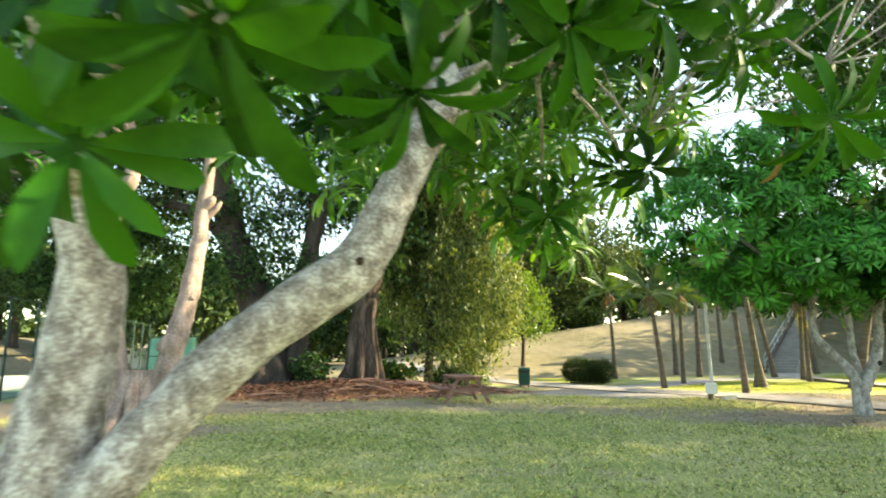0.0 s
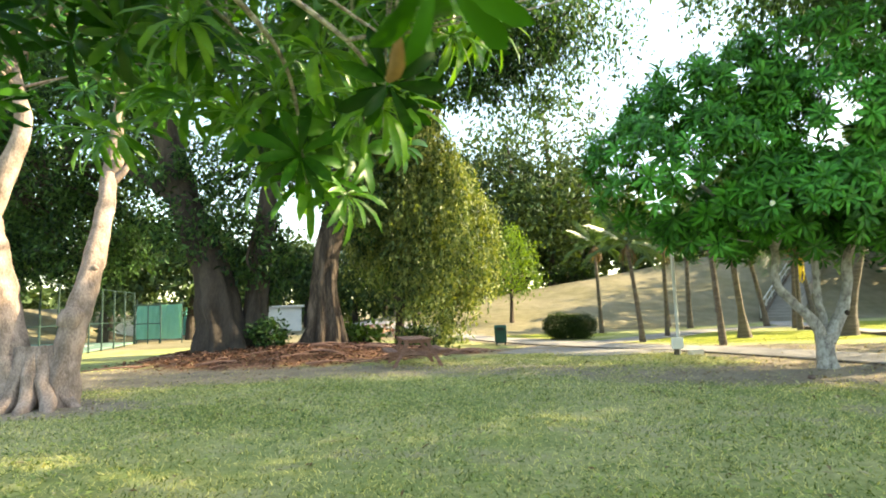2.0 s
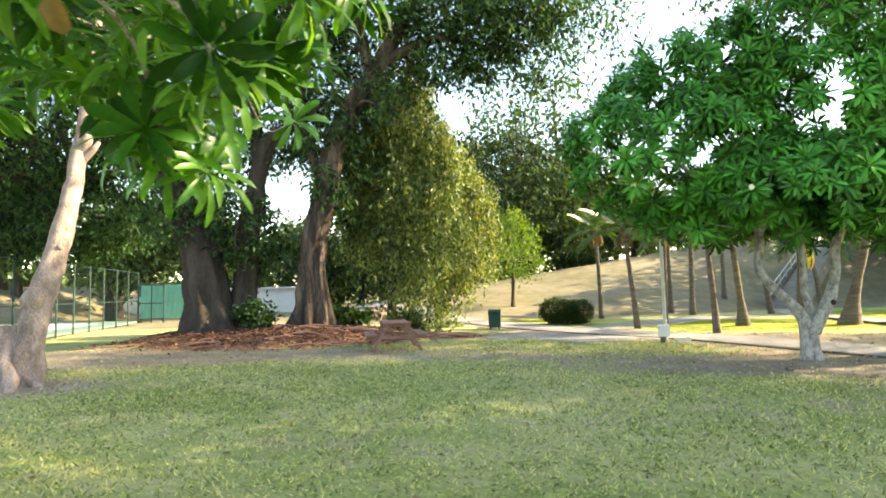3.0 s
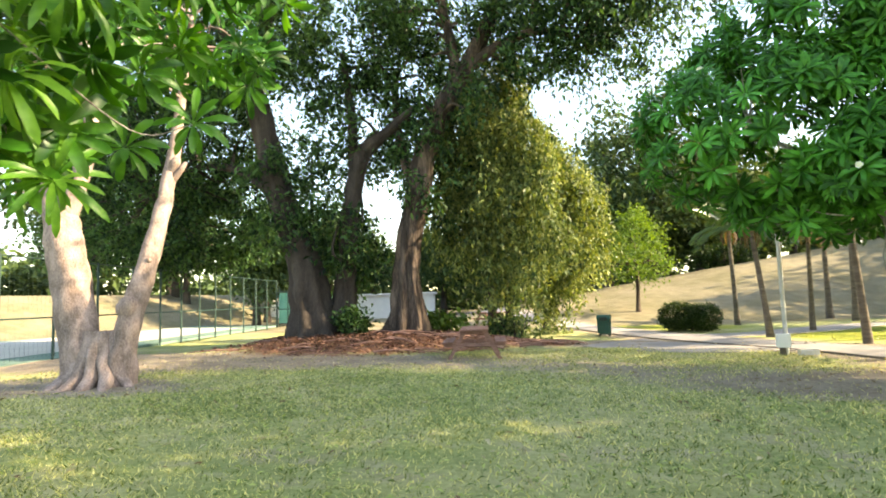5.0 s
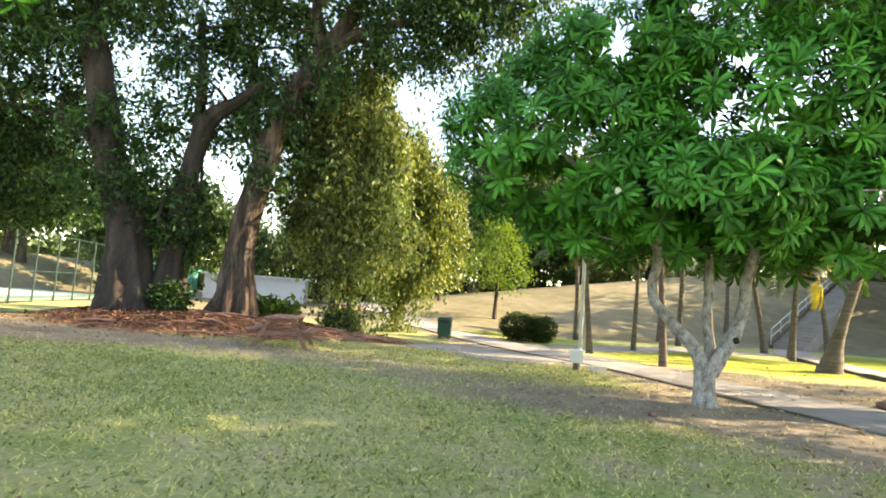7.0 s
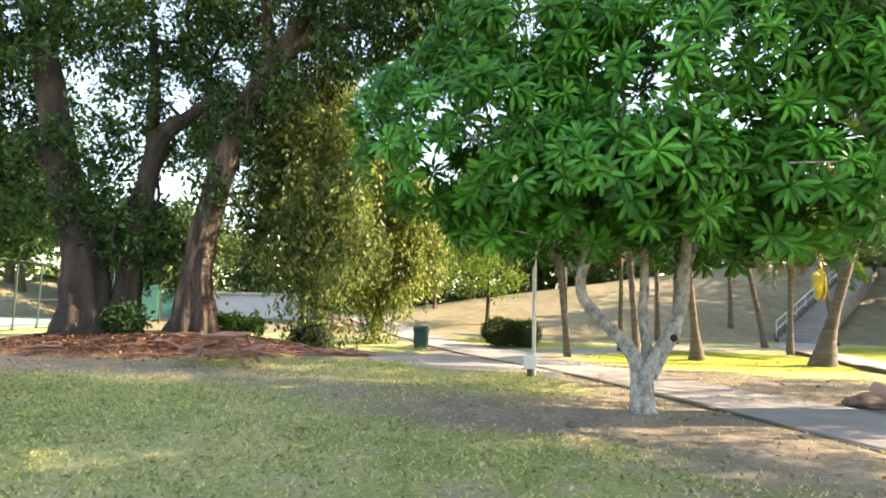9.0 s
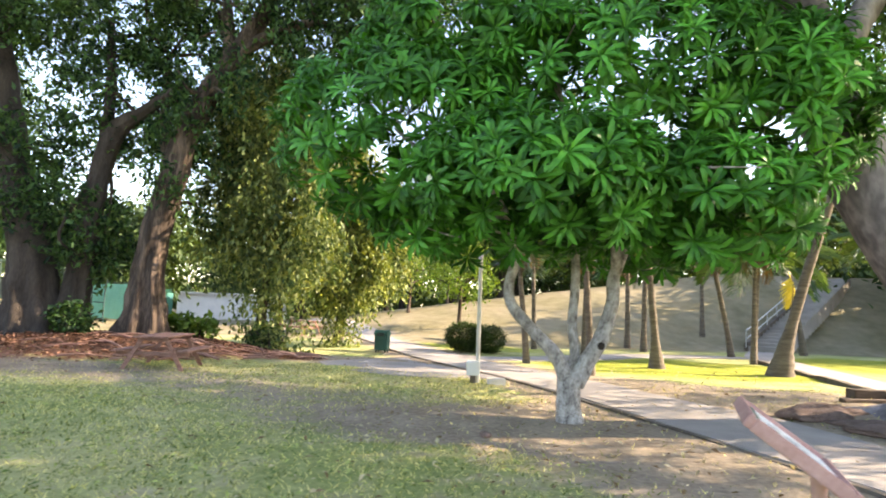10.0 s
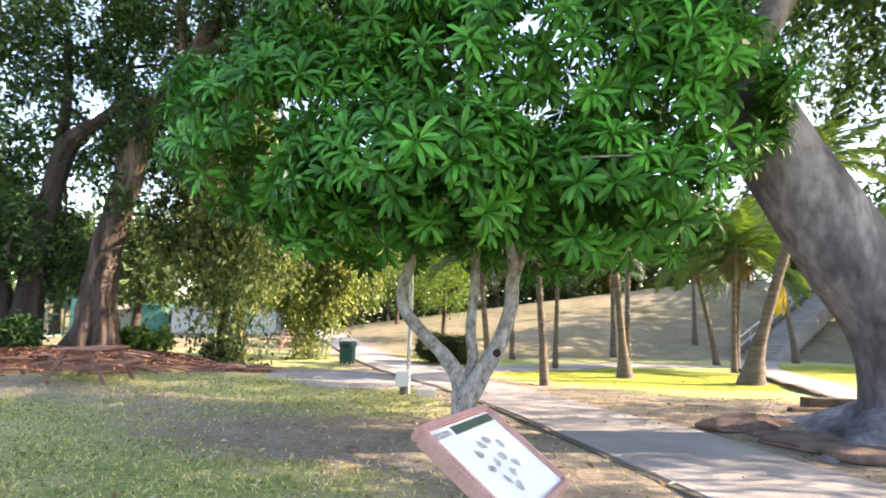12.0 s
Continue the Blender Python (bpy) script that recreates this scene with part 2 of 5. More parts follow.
def quick_mesh(name, verts, tris, mat, smooth=False):
    """A mesh of triangles from two arrays."""
    me = bpy.data.meshes.new(name)
    me.vertices.add(len(verts))
    me.vertices.foreach_set("co", np.asarray(verts, np.float32).ravel())
    me.loops.add(tris.size)
    me.loops.foreach_set("vertex_index", tris.astype(np.int32).ravel())
    me.polygons.add(len(tris))
    me.polygons.foreach_set("loop_start", np.arange(0, tris.size, 3, dtype=np.int32))
    me.polygons.foreach_set("use_smooth", np.full(len(tris), smooth))
    me.update(calc_edges=True)
    me.validate()
    me.materials.append(mat)
    return me


def part(name, data, material_, parent, label="", m=None):
    """A mesh (or a bmesh) as one object under a thing or a part."""
    if isinstance(data, bmesh.types.BMesh):
        me = bpy.data.meshes.new(name)
        data.to_mesh(me)
        data.free()
        me.materials.append(material_)
        data = me
    ob = new(name, data)
    ob.parent = parent
    if m is not None:
        ob.matrix_basis = m
    return tagged(ob, label)


def thing(name, label, category, at=(0, 0, 0), rz=0.0, group="", kind=""):
    ob = new(name)
    ob.empty_display_size = 0.2
    ob.matrix_basis = pose(*at, 0, 0, rz)
    return tagged(ob, label, category, group, kind)


def box(size, at=(0, 0, 0), bevel=0.0, rot=None):
    bm = bmesh.new()
    bmesh.ops.create_cube(bm, size=1.0)
    bmesh.ops.scale(bm, vec=size, verts=bm.verts)
    if bevel:
        bmesh.ops.bevel(bm, geom=bm.edges[:], offset=bevel, segments=2, affect="EDGES")
    if rot is not None:
        bmesh.ops.transform(bm, matrix=rot, verts=bm.verts)
    bmesh.ops.translate(bm, vec=at, verts=bm.verts)
    return bm


def rod(a, b, r, seg=10):
    """A round bar from a to b."""
    a, b = Vector(a), Vector(b)
    bm = bmesh.new()
    bmesh.ops.create_cone(bm, cap_ends=True, segments=seg, radius1=r, radius2=r, depth=(b - a).length)
    q = (b - a).to_track_quat("Z", "Y").to_matrix().to_4x4()
    bmesh.ops.transform(bm, matrix=Matrix.Translation((a + b) / 2) @ q, verts=bm.verts)
    return bm


def smooth_line(points, steps):
    """A soft curve through points of (x, y, z, radius)."""
    p = np.array(points, float)
    p = np.vstack([2 * p[0] - p[1], p, 2 * p[-1] - p[-2]])
    out = []
    for i in range(1, len(p) - 2):
        for s in np.linspace(0, 1, steps, endpoint=False):
            a, b, c, d = p[i - 1:i + 3]
            out.append(0.5 * (2 * b + (c - a) * s + (2 * a - 5 * b + 4 * c - d) * s * s + (3 * b - a - 3 * c + d) * s ** 3))
    out.append(p[-2])
    out = np.array(out)
    out[:, 3] = np.maximum(out[:, 3], 0.004)
    return out


def limb_mesh(limbs, seg=14, steps=6, rough=0.06, ridges=0, ridge_depth=0.1, freq=3.0):
    """Vertices and faces of tapered limbs with lumpy bark; each limb is a line of (x, y, z, radius)."""
    V, F = [], []
    for n, line in enumerate(limbs):
        c = smooth_line(line, steps)
        k = seg if c[0, 3] > 0.06 else max(5, seg // 2)
        tan = np.gradient(c[:, :3], axis=0)
        tan /= np.linalg.norm(tan, axis=1)[:, None] + 1e-9
        side = Vector((1, 0, 0)) if abs(tan[0][0]) < 0.8 else Vector((0, 1, 0))
        base = len(V)
        for i in range(len(c)):
            t = Vector(tan[i])
            side = (side - t * side.dot(t)).normalized()
            up = t.cross(side)
            r = c[i, 3]
            fade = max(0.0, 1 - c[i, 2] / 2.6)
            for j in range(k):
                a = 2 * math.pi * j / k
                p = Vector(c[i, :3])
                d = side * math.cos(a) + up * math.sin(a)
                w = 1 + rough * 2 * noise.noise((p + d * r) * freq + Vector((n * 7.1, 0, 0)))
                if ridges:
                    w += ridge_depth * (0.3 + 1.3 * fade) * math.sin(ridges * a + 1.6 * noise.noise(p * 0.8) + n)
                V.append(p + d * (r * w))
        for i in range(len(c) - 1):
            for j in range(k):
                a, b = base + i * k + j, base + i * k + (j + 1) % k
                F.append((a, b, b + k, a + k))
        F.append(tuple(base + (len(c) - 1) * k + j for j in range(k)))
    return V, F


def trunk_part(limbs, mat, parent, label="", **kw):
    V, F = limb_mesh(limbs, **kw)
    return part("trunk", mesh_of("trunk", V, F, mat, True), mat, parent, label)


def small_leaves(name, centres, size, mat, droop=0.3, width=0.45):
    """Many folded kite leaves, one at each centre."""
    n = len(centres)
    d = rng.normal(size=(n, 3))
    d[:, 2] -= droop * 2
    d /= np.linalg.norm(d, axis=1)[:, None]
    up = rng.normal(size=(n, 3)) * 0.7 + np.array([0, 0, 1.0])
    s = np.cross(d, up)
    s /= np.linalg.norm(s, axis=1)[:, None] + 1e-9
    u = np.cross(s, d)
    ln = (size * rng.uniform(0.65, 1.3, n))[:, None]
    v = np.stack([centres, centres + d * ln * 0.45 + s * ln * width / 2 + u * ln * 0.08,
                  centres + d * ln, centres + d * ln * 0.45 - s * ln * width / 2 + u * ln * 0.08], 1).reshape(-1, 3)
    i = np.arange(n)[:, None] * 4
    return quick_mesh(name, v, np.concatenate([i + [0, 1, 2], i + [0, 2, 3]]), mat)


def crown_points(lobes, spread=0.4, per_clump=26, shell=0.55):
    """Leaf places in clumps through rounded lobes (x, y, z, rx, ry, rz, leaves); the clumps' middles too."""
    pts, mids = [], []
    for x, y, z, rx, ry, rz, count in lobes:
        k = max(3, int(count / per_clump))
        d = rng.normal(size=(k, 3))
        d /= np.linalg.norm(d, axis=1)[:, None]
        c = np.array([x, y, z]) + d * (rng.uniform(shell ** 3, 1.0, k) ** (1 / 3))[:, None] * [rx, ry, rz]
        mids.append(c)
        pts.append(np.repeat(c, per_clump, 0) + rng.normal(size=(k * per_clump, 3)) * spread * rng.uniform(0.5, 1.3, k * per_clump)[:, None])
    return np.concatenate(pts), np.concatenate(mids)


def twigs_to(mids, limbs, count, r0=0.05, sag=0.3):
    """Thin limbs from the nearest point of the given limbs out to some of the clump middles."""
    nodes = np.concatenate([smooth_line(l, 4) for l in limbs])
    nodes = nodes[nodes[:, 2] > np.percentile(nodes[:, 2], 35)]
    out = []
    for c in mids[rng.permutation(len(mids))[:count]]:
        d = np.linalg.norm(nodes[:, :3] - c, axis=1) + 0.6 * np.maximum(0, nodes[:, 2] - c[2])
        a = nodes[np.argmin(d)]
        r = min(r0, a[3] * 0.7)
        m = (a[:3] + c) / 2 + rng.normal(size=3) * 0.12 * np.linalg.norm(c - a[:3]) + [0, 0, sag * 0.5]
        out.append([(*a[:3], r), (*m, r * 0.65), (*c, r * 0.25)])
    return out


def rosette_mesh(name, leaves, length, mat, droop=1.0, width=0.27, seed=0):
    """A whorl of long blade-shaped leaves round a shoot that points up the z axis."""
    r = np.random.default_rng(seed)
    V, T = [], []
    for i in range(leaves):
        f = i / (leaves - 1)
        az = i * 2.39996 + r.normal() * 0.15
        el = radians(78 - 100 * f * droop + r.normal() * 7)
        ln = length * (0.62 + 0.45 * math.sin(math.pi * min(1, 0.25 + 0.7 * f))) * r.uniform(0.88, 1.1)
        w = ln * width * r.uniform(0.85, 1.1)
        out = np.array([math.cos(az), math.sin(az), 0])
        side = np.array([-math.sin(az), math.cos(az), 0])
        p = np.array([0, 0, 0.05 * length * (1 - f)]) + out * 0.02
        rows = []
        for s, ww in ((0.0, 0.06), (0.28, 0.55), (0.6, 1.0), (0.86, 0.86), (1.0, 0.12)):
            e = el - s * radians(38)
            q = p + (out * math.cos(e) + np.array([0, 0, math.sin(e)])) * ln * s
            nrm = -out * math.sin(e) + np.array([0, 0, math.cos(e)])
            rows.append((q, side * w * ww / 2 + nrm * w * ww * 0.16))
        b = len(V)
        for q, sd in rows:
            mirrored = sd - 2 * side * float(np.dot(sd, side))
            V += [q + sd, q, q + mirrored]
        for k in range(len(rows) - 1):
            a = b + 3 * k
            T += [(a, a + 1, a + 4), (a, a + 4, a + 3), (a + 1, a + 2, a + 5), (a + 1, a + 5, a + 4)]
    return quick_mesh(name, np.array(V), np.array(T), mat, True)


def aim(at, out, scale=1.0, spin=0.0):
    """A pose whose z axis points along out."""
    q = Vector(out).to_track_quat("Z", "Y").to_matrix().to_4x4()
    return Matrix.Translation(at) @ q @ Matrix.Rotation(spin, 4, "Z") @ Matrix.Scale(scale, 4)


def step01(t):
    t = np.clip(t, 0, 1)
    return t * t * (3 - 2 * t)


def height(x, y):
    """The lie of the land: level lawn, a slight dip, a low mulch mound, and the bank behind."""
    x, y = np.asarray(x, float), np.asarray(y, float)
    ramp = np.clip(1.9 + 0.15 * (x - 3), 0, 5.0)
    foot = np.interp(x, [3.0, 12.0, 18.0, 24.0], [29.5, 32.0, 35.3, 36.0])
    bank = ramp * step01((y - foot) / np.interp(x, [3.0, 18.0], [17.0, 13.0]))
    mound = 0.42 * np.exp(-(((x + 3.6) / 4.3) ** 2 + ((y - 19.6) / 2.9) ** 2) ** 2)
    root = 0.2 * np.exp(-(((x - 13.9) / 1.5) ** 2 + ((y - 13.1) / 1.1) ** 2))
    west = 2.7 * step01((-x - 25.0) / 9.0) * step01((y - 4.0) / 10.0) * step01((70.0 - y) / 15.0)
    return bank + west + mound + root - 0.12 * step01((y - 15.5) / 8.0)


def on_ground(x, y):
    return float(height(x, y))

# ---------------------------------------------------------------- ground, paths, court
def axis_values(lo, hi, step_, far):
    core = np.arange(lo, hi + 1e-6, step_)
    grow = [step_]
    while sum(grow) < far:
        grow.append(grow[-1] * 1.35)
    g = np.cumsum(grow)
    return np.concatenate([lo - g[::-1], core, hi + g])


NEAR_EDGE = [(12.6, 5.5), (11.75, 8.2), (11.1, 9.8), (10.62, 10.95), (10.1, 12.2), (9.3, 14.1), (7.9, 16.9), (5.8, 20.9), (3.7, 25.2), (1.6, 30.0), (-1.0, 34.6), (-6.0, 42.0)]
FAR_EDGE = [(14.3, 6.2), (13.5, 8.8), (12.87, 10.5), (12.25, 11.9), (11.75, 13.2), (10.85, 14.9), (9.55, 17.6), (7.55, 21.6), (5.6, 25.3), (3.2, 30.2), (0.8, 34.9), (-4.2, 42.6)]


def line_distance(X, Y, line):
    best = np.full(X.shape, 1e9)
    for (ax, ay), (bx, by) in zip(line, line[1:]):
        dx, dy = bx - ax, by - ay
        t = np.clip(((X - ax) * dx + (Y - ay) * dy) / (dx * dx + dy * dy), 0, 1)
        best = np.minimum(best, np.hypot(X - ax - t * dx, Y - ay - t * dy))
    return best


def bare_mask(X, Y):
    def spot(x, y, rx, ry):
        return np.exp(-(((X - x) / rx) ** 2 + ((Y - y) / ry) ** 2))
    b = 0.95 * spot(-5.6, 10.3, 2.6, 0.9) + 0.9 * spot(-9.5, 9.6, 3.5, 1.0) + 0.95 * spot(7.5, 11.2, 2.6, 1.15) + 0.95 * spot(9.3, 12.3, 1.5, 1.3) + 0.5 * spot(4.5, 13.0, 3.5, 1.6) + 0.5 * spot(10.0, 9.6, 1.6, 1.5) + 0.36 * spot(1.0, 6.5, 3.0, 1.2) + 0.36 * spot(6.5, 7.8, 3.0, 1.4)
    b = b + 0.75 * np.exp(-(line_distance(X, Y, NEAR_EDGE) / 0.9) ** 2) * (Y < 34) + 0.7 * np.exp(-(line_distance(X, Y, FAR_EDGE) / 1.0) ** 2) * (Y < 34)
    b = b + 1.0 * spot(14.2, 13.4, 2.9, 2.4) + 0.8 * spot(3.6, 19.8, 3.2, 2.2) + 0.95 * spot(-3.5, 14.6, 6.5, 1.5) + 0.55 * spot(10.5, 17.8, 1.6, 1.6) + 0.9 * spot(13.5, 16.4, 3.0, 1.3)
    b = b + 0.95 * spot(-9, 14.5, 5, 3.0) + 0.3 * spot(10.2, 8.5, 2.0, 2.0)
    return np.clip(b, 0, 1)


def mulch_mask(X, Y):
    return np.clip(1.25 * np.exp(-(((X + 3.4) / 4.9) ** 2 + ((Y - 19.2) / 3.4) ** 2) ** 2) + 0.9 * np.exp(-(((X - 1.2) / 1.7) ** 2 + ((Y - 19.5) / 0.8) ** 2)), 0, 1)


def build_ground():
    xs, ys = axis_values(-22, 30, 0.4, 900), axis_values(-2, 52, 0.4, 900)
    X, Y = np.meshgrid(xs, ys)
    Z = height(X, Y)
    Z = Z + 0.025 * np.sin(X * 1.3 + 0.7 * Y) * np.sin(Y * 1.1 - 0.4 * X) * (np.abs(X - 4) < 25)
    nx, ny = len(xs), len(ys)
    v = np.stack([X, Y, Z], -1).reshape(-1, 3)
    i = (np.arange(ny - 1)[:, None] * nx + np.arange(nx - 1)).ravel()
    tris = np.concatenate([np.stack([i, i + 1, i + nx + 1], 1), np.stack([i, i + nx + 1, i + nx], 1)])
    me = quick_mesh("ground", v, tris, M_GROUND, True)
    dry = np.clip(step01((Y - np.interp(X, [6.0, 14.0, 22.0], [26.0, 29.0, 32.0])) / 6.0), 0, 1) * 0.95
    dry = np.maximum(dry, 0.95 * step01((-X - 23.0) / 3.0))
    lush = np.clip(1.2 * np.exp(-(((X - 13.5) / 5.0) ** 2 + ((Y - 22.8) / 3.6) ** 2) ** 2) + 1.2 * np.exp(-(((X - 24.0) / 5.0) ** 2 + ((Y - 27.5) / 5.0) ** 2) ** 2) + 0.7 * np.exp(-(((X - 6.0) / 4.0) ** 2 + ((Y - 28.5) / 2.5) ** 2) ** 2), 0, 1)
    for key, values in (("bare", bare_mask(X, Y)), ("mulch", mulch_mask(X, Y)), ("dry", dry), ("lush", lush)):
        me.attributes.new(key, "FLOAT", "POINT").data.foreach_set("value", values.ravel().astype(np.float32))
    tagged(new("ground", me), "worn park lawn with bare earth patches and a dry grass bank", "ground", kind="structure")


build_ground()


def slab(name, left, right, mat, label, category, lift=0.035, thick=0.12, cross=None):
    """A paved strip between two edge lines, following the ground, as one sheet with thick edges."""
    V, F = [], []
    L_, R_ = smooth_edge(left), smooth_edge(right)
    n = len(L_)
    for (lx, ly), (rx, ry) in zip(L_, R_):
        for dz in (lift, lift - thick):
            V += [(lx, ly, on_ground(lx, ly) + dz), (rx, ry, on_ground(rx, ry) + dz)]
    for i in range(n - 1):
        a, b = 4 * i, 4 * i + 4
        F += [(a, a + 1, b + 1, b), (a, b, b + 2, a + 2), (a + 1, a + 3, b + 3, b + 1)]
    F += [(0, 2, 3, 1), (4 * n - 4, 4 * n - 3, 4 * n - 1, 4 * n - 2)]
    me = mesh_of(name, V, F, mat)
    bm = bmesh.new()
    bm.from_mesh(me)
    bmesh.ops.recalc_face_normals(bm, faces=bm.faces)
    bm.to_mesh(me)
    bm.free()
    return tagged(new(name, me), label, category, kind="structure")


def smooth_edge(line, steps=5):
    return [tuple(p[:2]) for p in smooth_line([(x, y, 0, 0.1) for x, y in line], steps)]


slab("path_main", NEAR_EDGE, FAR_EDGE, M_CONCRETE, "pale worn concrete footpath crossing the lawn", "path")
slab("path_apron", [(3.1, 18.7), (3.7, 17.5), (4.5, 16.65), (6.3, 16.1), (7.7, 16.5)], [(4.9, 21.9), (5.3, 20.6), (5.9, 19.6), (7.0, 18.1), (8.0, 16.6)], M_CONCRETE,
     "cracked concrete apron beside the footpath", "path", 0.02)
slab("path_stairs", [(14.9, 13.5), (16.0, 17.5), (16.5, 20.0), (17.2, 24.0), (17.6, 27.5), (18.4, 30.6), (20.4, 35.2)], [(16.4, 13.2), (17.2, 17.0), (17.9, 19.5), (18.8, 23.5), (19.2, 26.8), (19.9, 29.8), (22.0, 34.6)], M_CONCRETE,
     "sunlit concrete path leading to the hill stairs", "path", 0.03)
slab("path_cross", [(7.3, 22.3), (8.9, 22.9), (10.8, 24.4), (13.6, 27.0), (16.4, 28.4), (18.2, 28.9)], [(6.5, 23.6), (8.2, 24.2), (10.0, 25.9), (13.0, 28.6), (16.2, 29.8), (18.0, 30.1)], M_CONCRETE,
     "pale concrete path running under the palms", "path", 0.025)


def edging(name, line, w, h, label):
    """A low earth-stained edge board along a path."""
    pts = smooth_edge(line)
    V, F = [], []
    for i, (x, y) in enumerate(pts):
        a, b = pts[max(0, i - 1)], pts[min(len(pts) - 1, i + 1)]
        d = Vector((b[0] - a[0], b[1] - a[1], 0)).normalized()
        s = Vector((-d.y, d.x, 0)) * w / 2
        z = on_ground(x, y)
        hh = h * (0.8 + 0.5 * noise.noise((x, y, 0)))
        V += [Vector((x, y, z - 0.08)) - s, Vector((x, y, z + hh)) - s, Vector((x, y, z + hh)) + s, Vector((x, y, z - 0.08)) + s]
    for i in range(len(pts) - 1):
        for j in range(3):
            a = 4 * i + j
            F.append((a, a + 1, a + 5, a + 4))
    tagged(new(name, mesh_of(name, V, F, M_KERB)), label, "kerb", kind="structure")


edging("path_edge_near", [(x - 0.06, y - 0.03) for x, y in NEAR_EDGE], 0.08, 0.035, "dark soil-stained edge of the footpath")
edging("path_edge_stairs", [(x - 0.08, y) for x, y in [(14.9, 13.5), (16.0, 17.5), (16.5, 20.0), (17.2, 24.0), (17.5, 27.0)]], 0.16, 0.13, "dark raised kerb of the sunlit path")


def court():
    def sheet(name, corners, z, mat, label):
        V = [(x, y, z) for x, y in corners] + [(x, y, z - 0.1) for x, y in corners]
        F = [(0, 1, 2, 3), (0, 4, 5, 1), (1, 5, 6, 2), (2, 6, 7, 3), (3, 7, 4, 0)]
        tagged(new(name, mesh_of(name, V, F, mat)), label, "court", kind="structure")
    sheet("court_surface", [(-9.7, 6), (-17.4, 35.6), (-25.5, 37.5), (-25.5, 6)], 0.03, M_COURT, "green hard court surface behind the fence")
    # Paler sheet over the court, with sunlight put into its colour.
    sheet("court_inner", [(-13.2, 12), (-18.2, 33), (-24.5, 34.5), (-24.5, 10)], 0.036, M_COURT_SUNLIT, "playing area of the court with sunlight in its pale colour")


court()

# ---------------------------------------------------------------- trees
def rosettes(parent, meshes, spots, name="leafy_shoot", label=""):
    """Leaf whorls as parts: spots of (place, outward direction, size)."""
    for i, (at, out, size) in enumerate(spots):
        part(name, meshes[i % len(meshes)], None, parent, label, aim(at, out, size, i * 1.7))


def joined_shoots(name, parent, meshes, spots, mat, r):
    """The further leaf whorls of a crown, too many to count, as one part."""
    V, T, b = [], [], 0
    for at, out, size in spots:
        me = meshes[int(r.integers(len(meshes)))]
        co = np.empty(len(me.vertices) * 3)
        me.vertices.foreach_get("co", co)
        m = np.array(aim(at, out, size, r.uniform(0, 6)))
        V.append(co.reshape(-1, 3) @ m[:3, :3].T + m[:3, 3])
        ix = np.empty(len(me.polygons) * 3, np.int32)
        me.loops.foreach_get("vertex_index", ix)
        T.append(ix.reshape(-1, 3) + b)
        b += len(me.vertices)
    tagged(part(name, quick_mesh(name, np.concatenate(V), np.concatenate(T), mat, True), None, parent), kind="stuff")


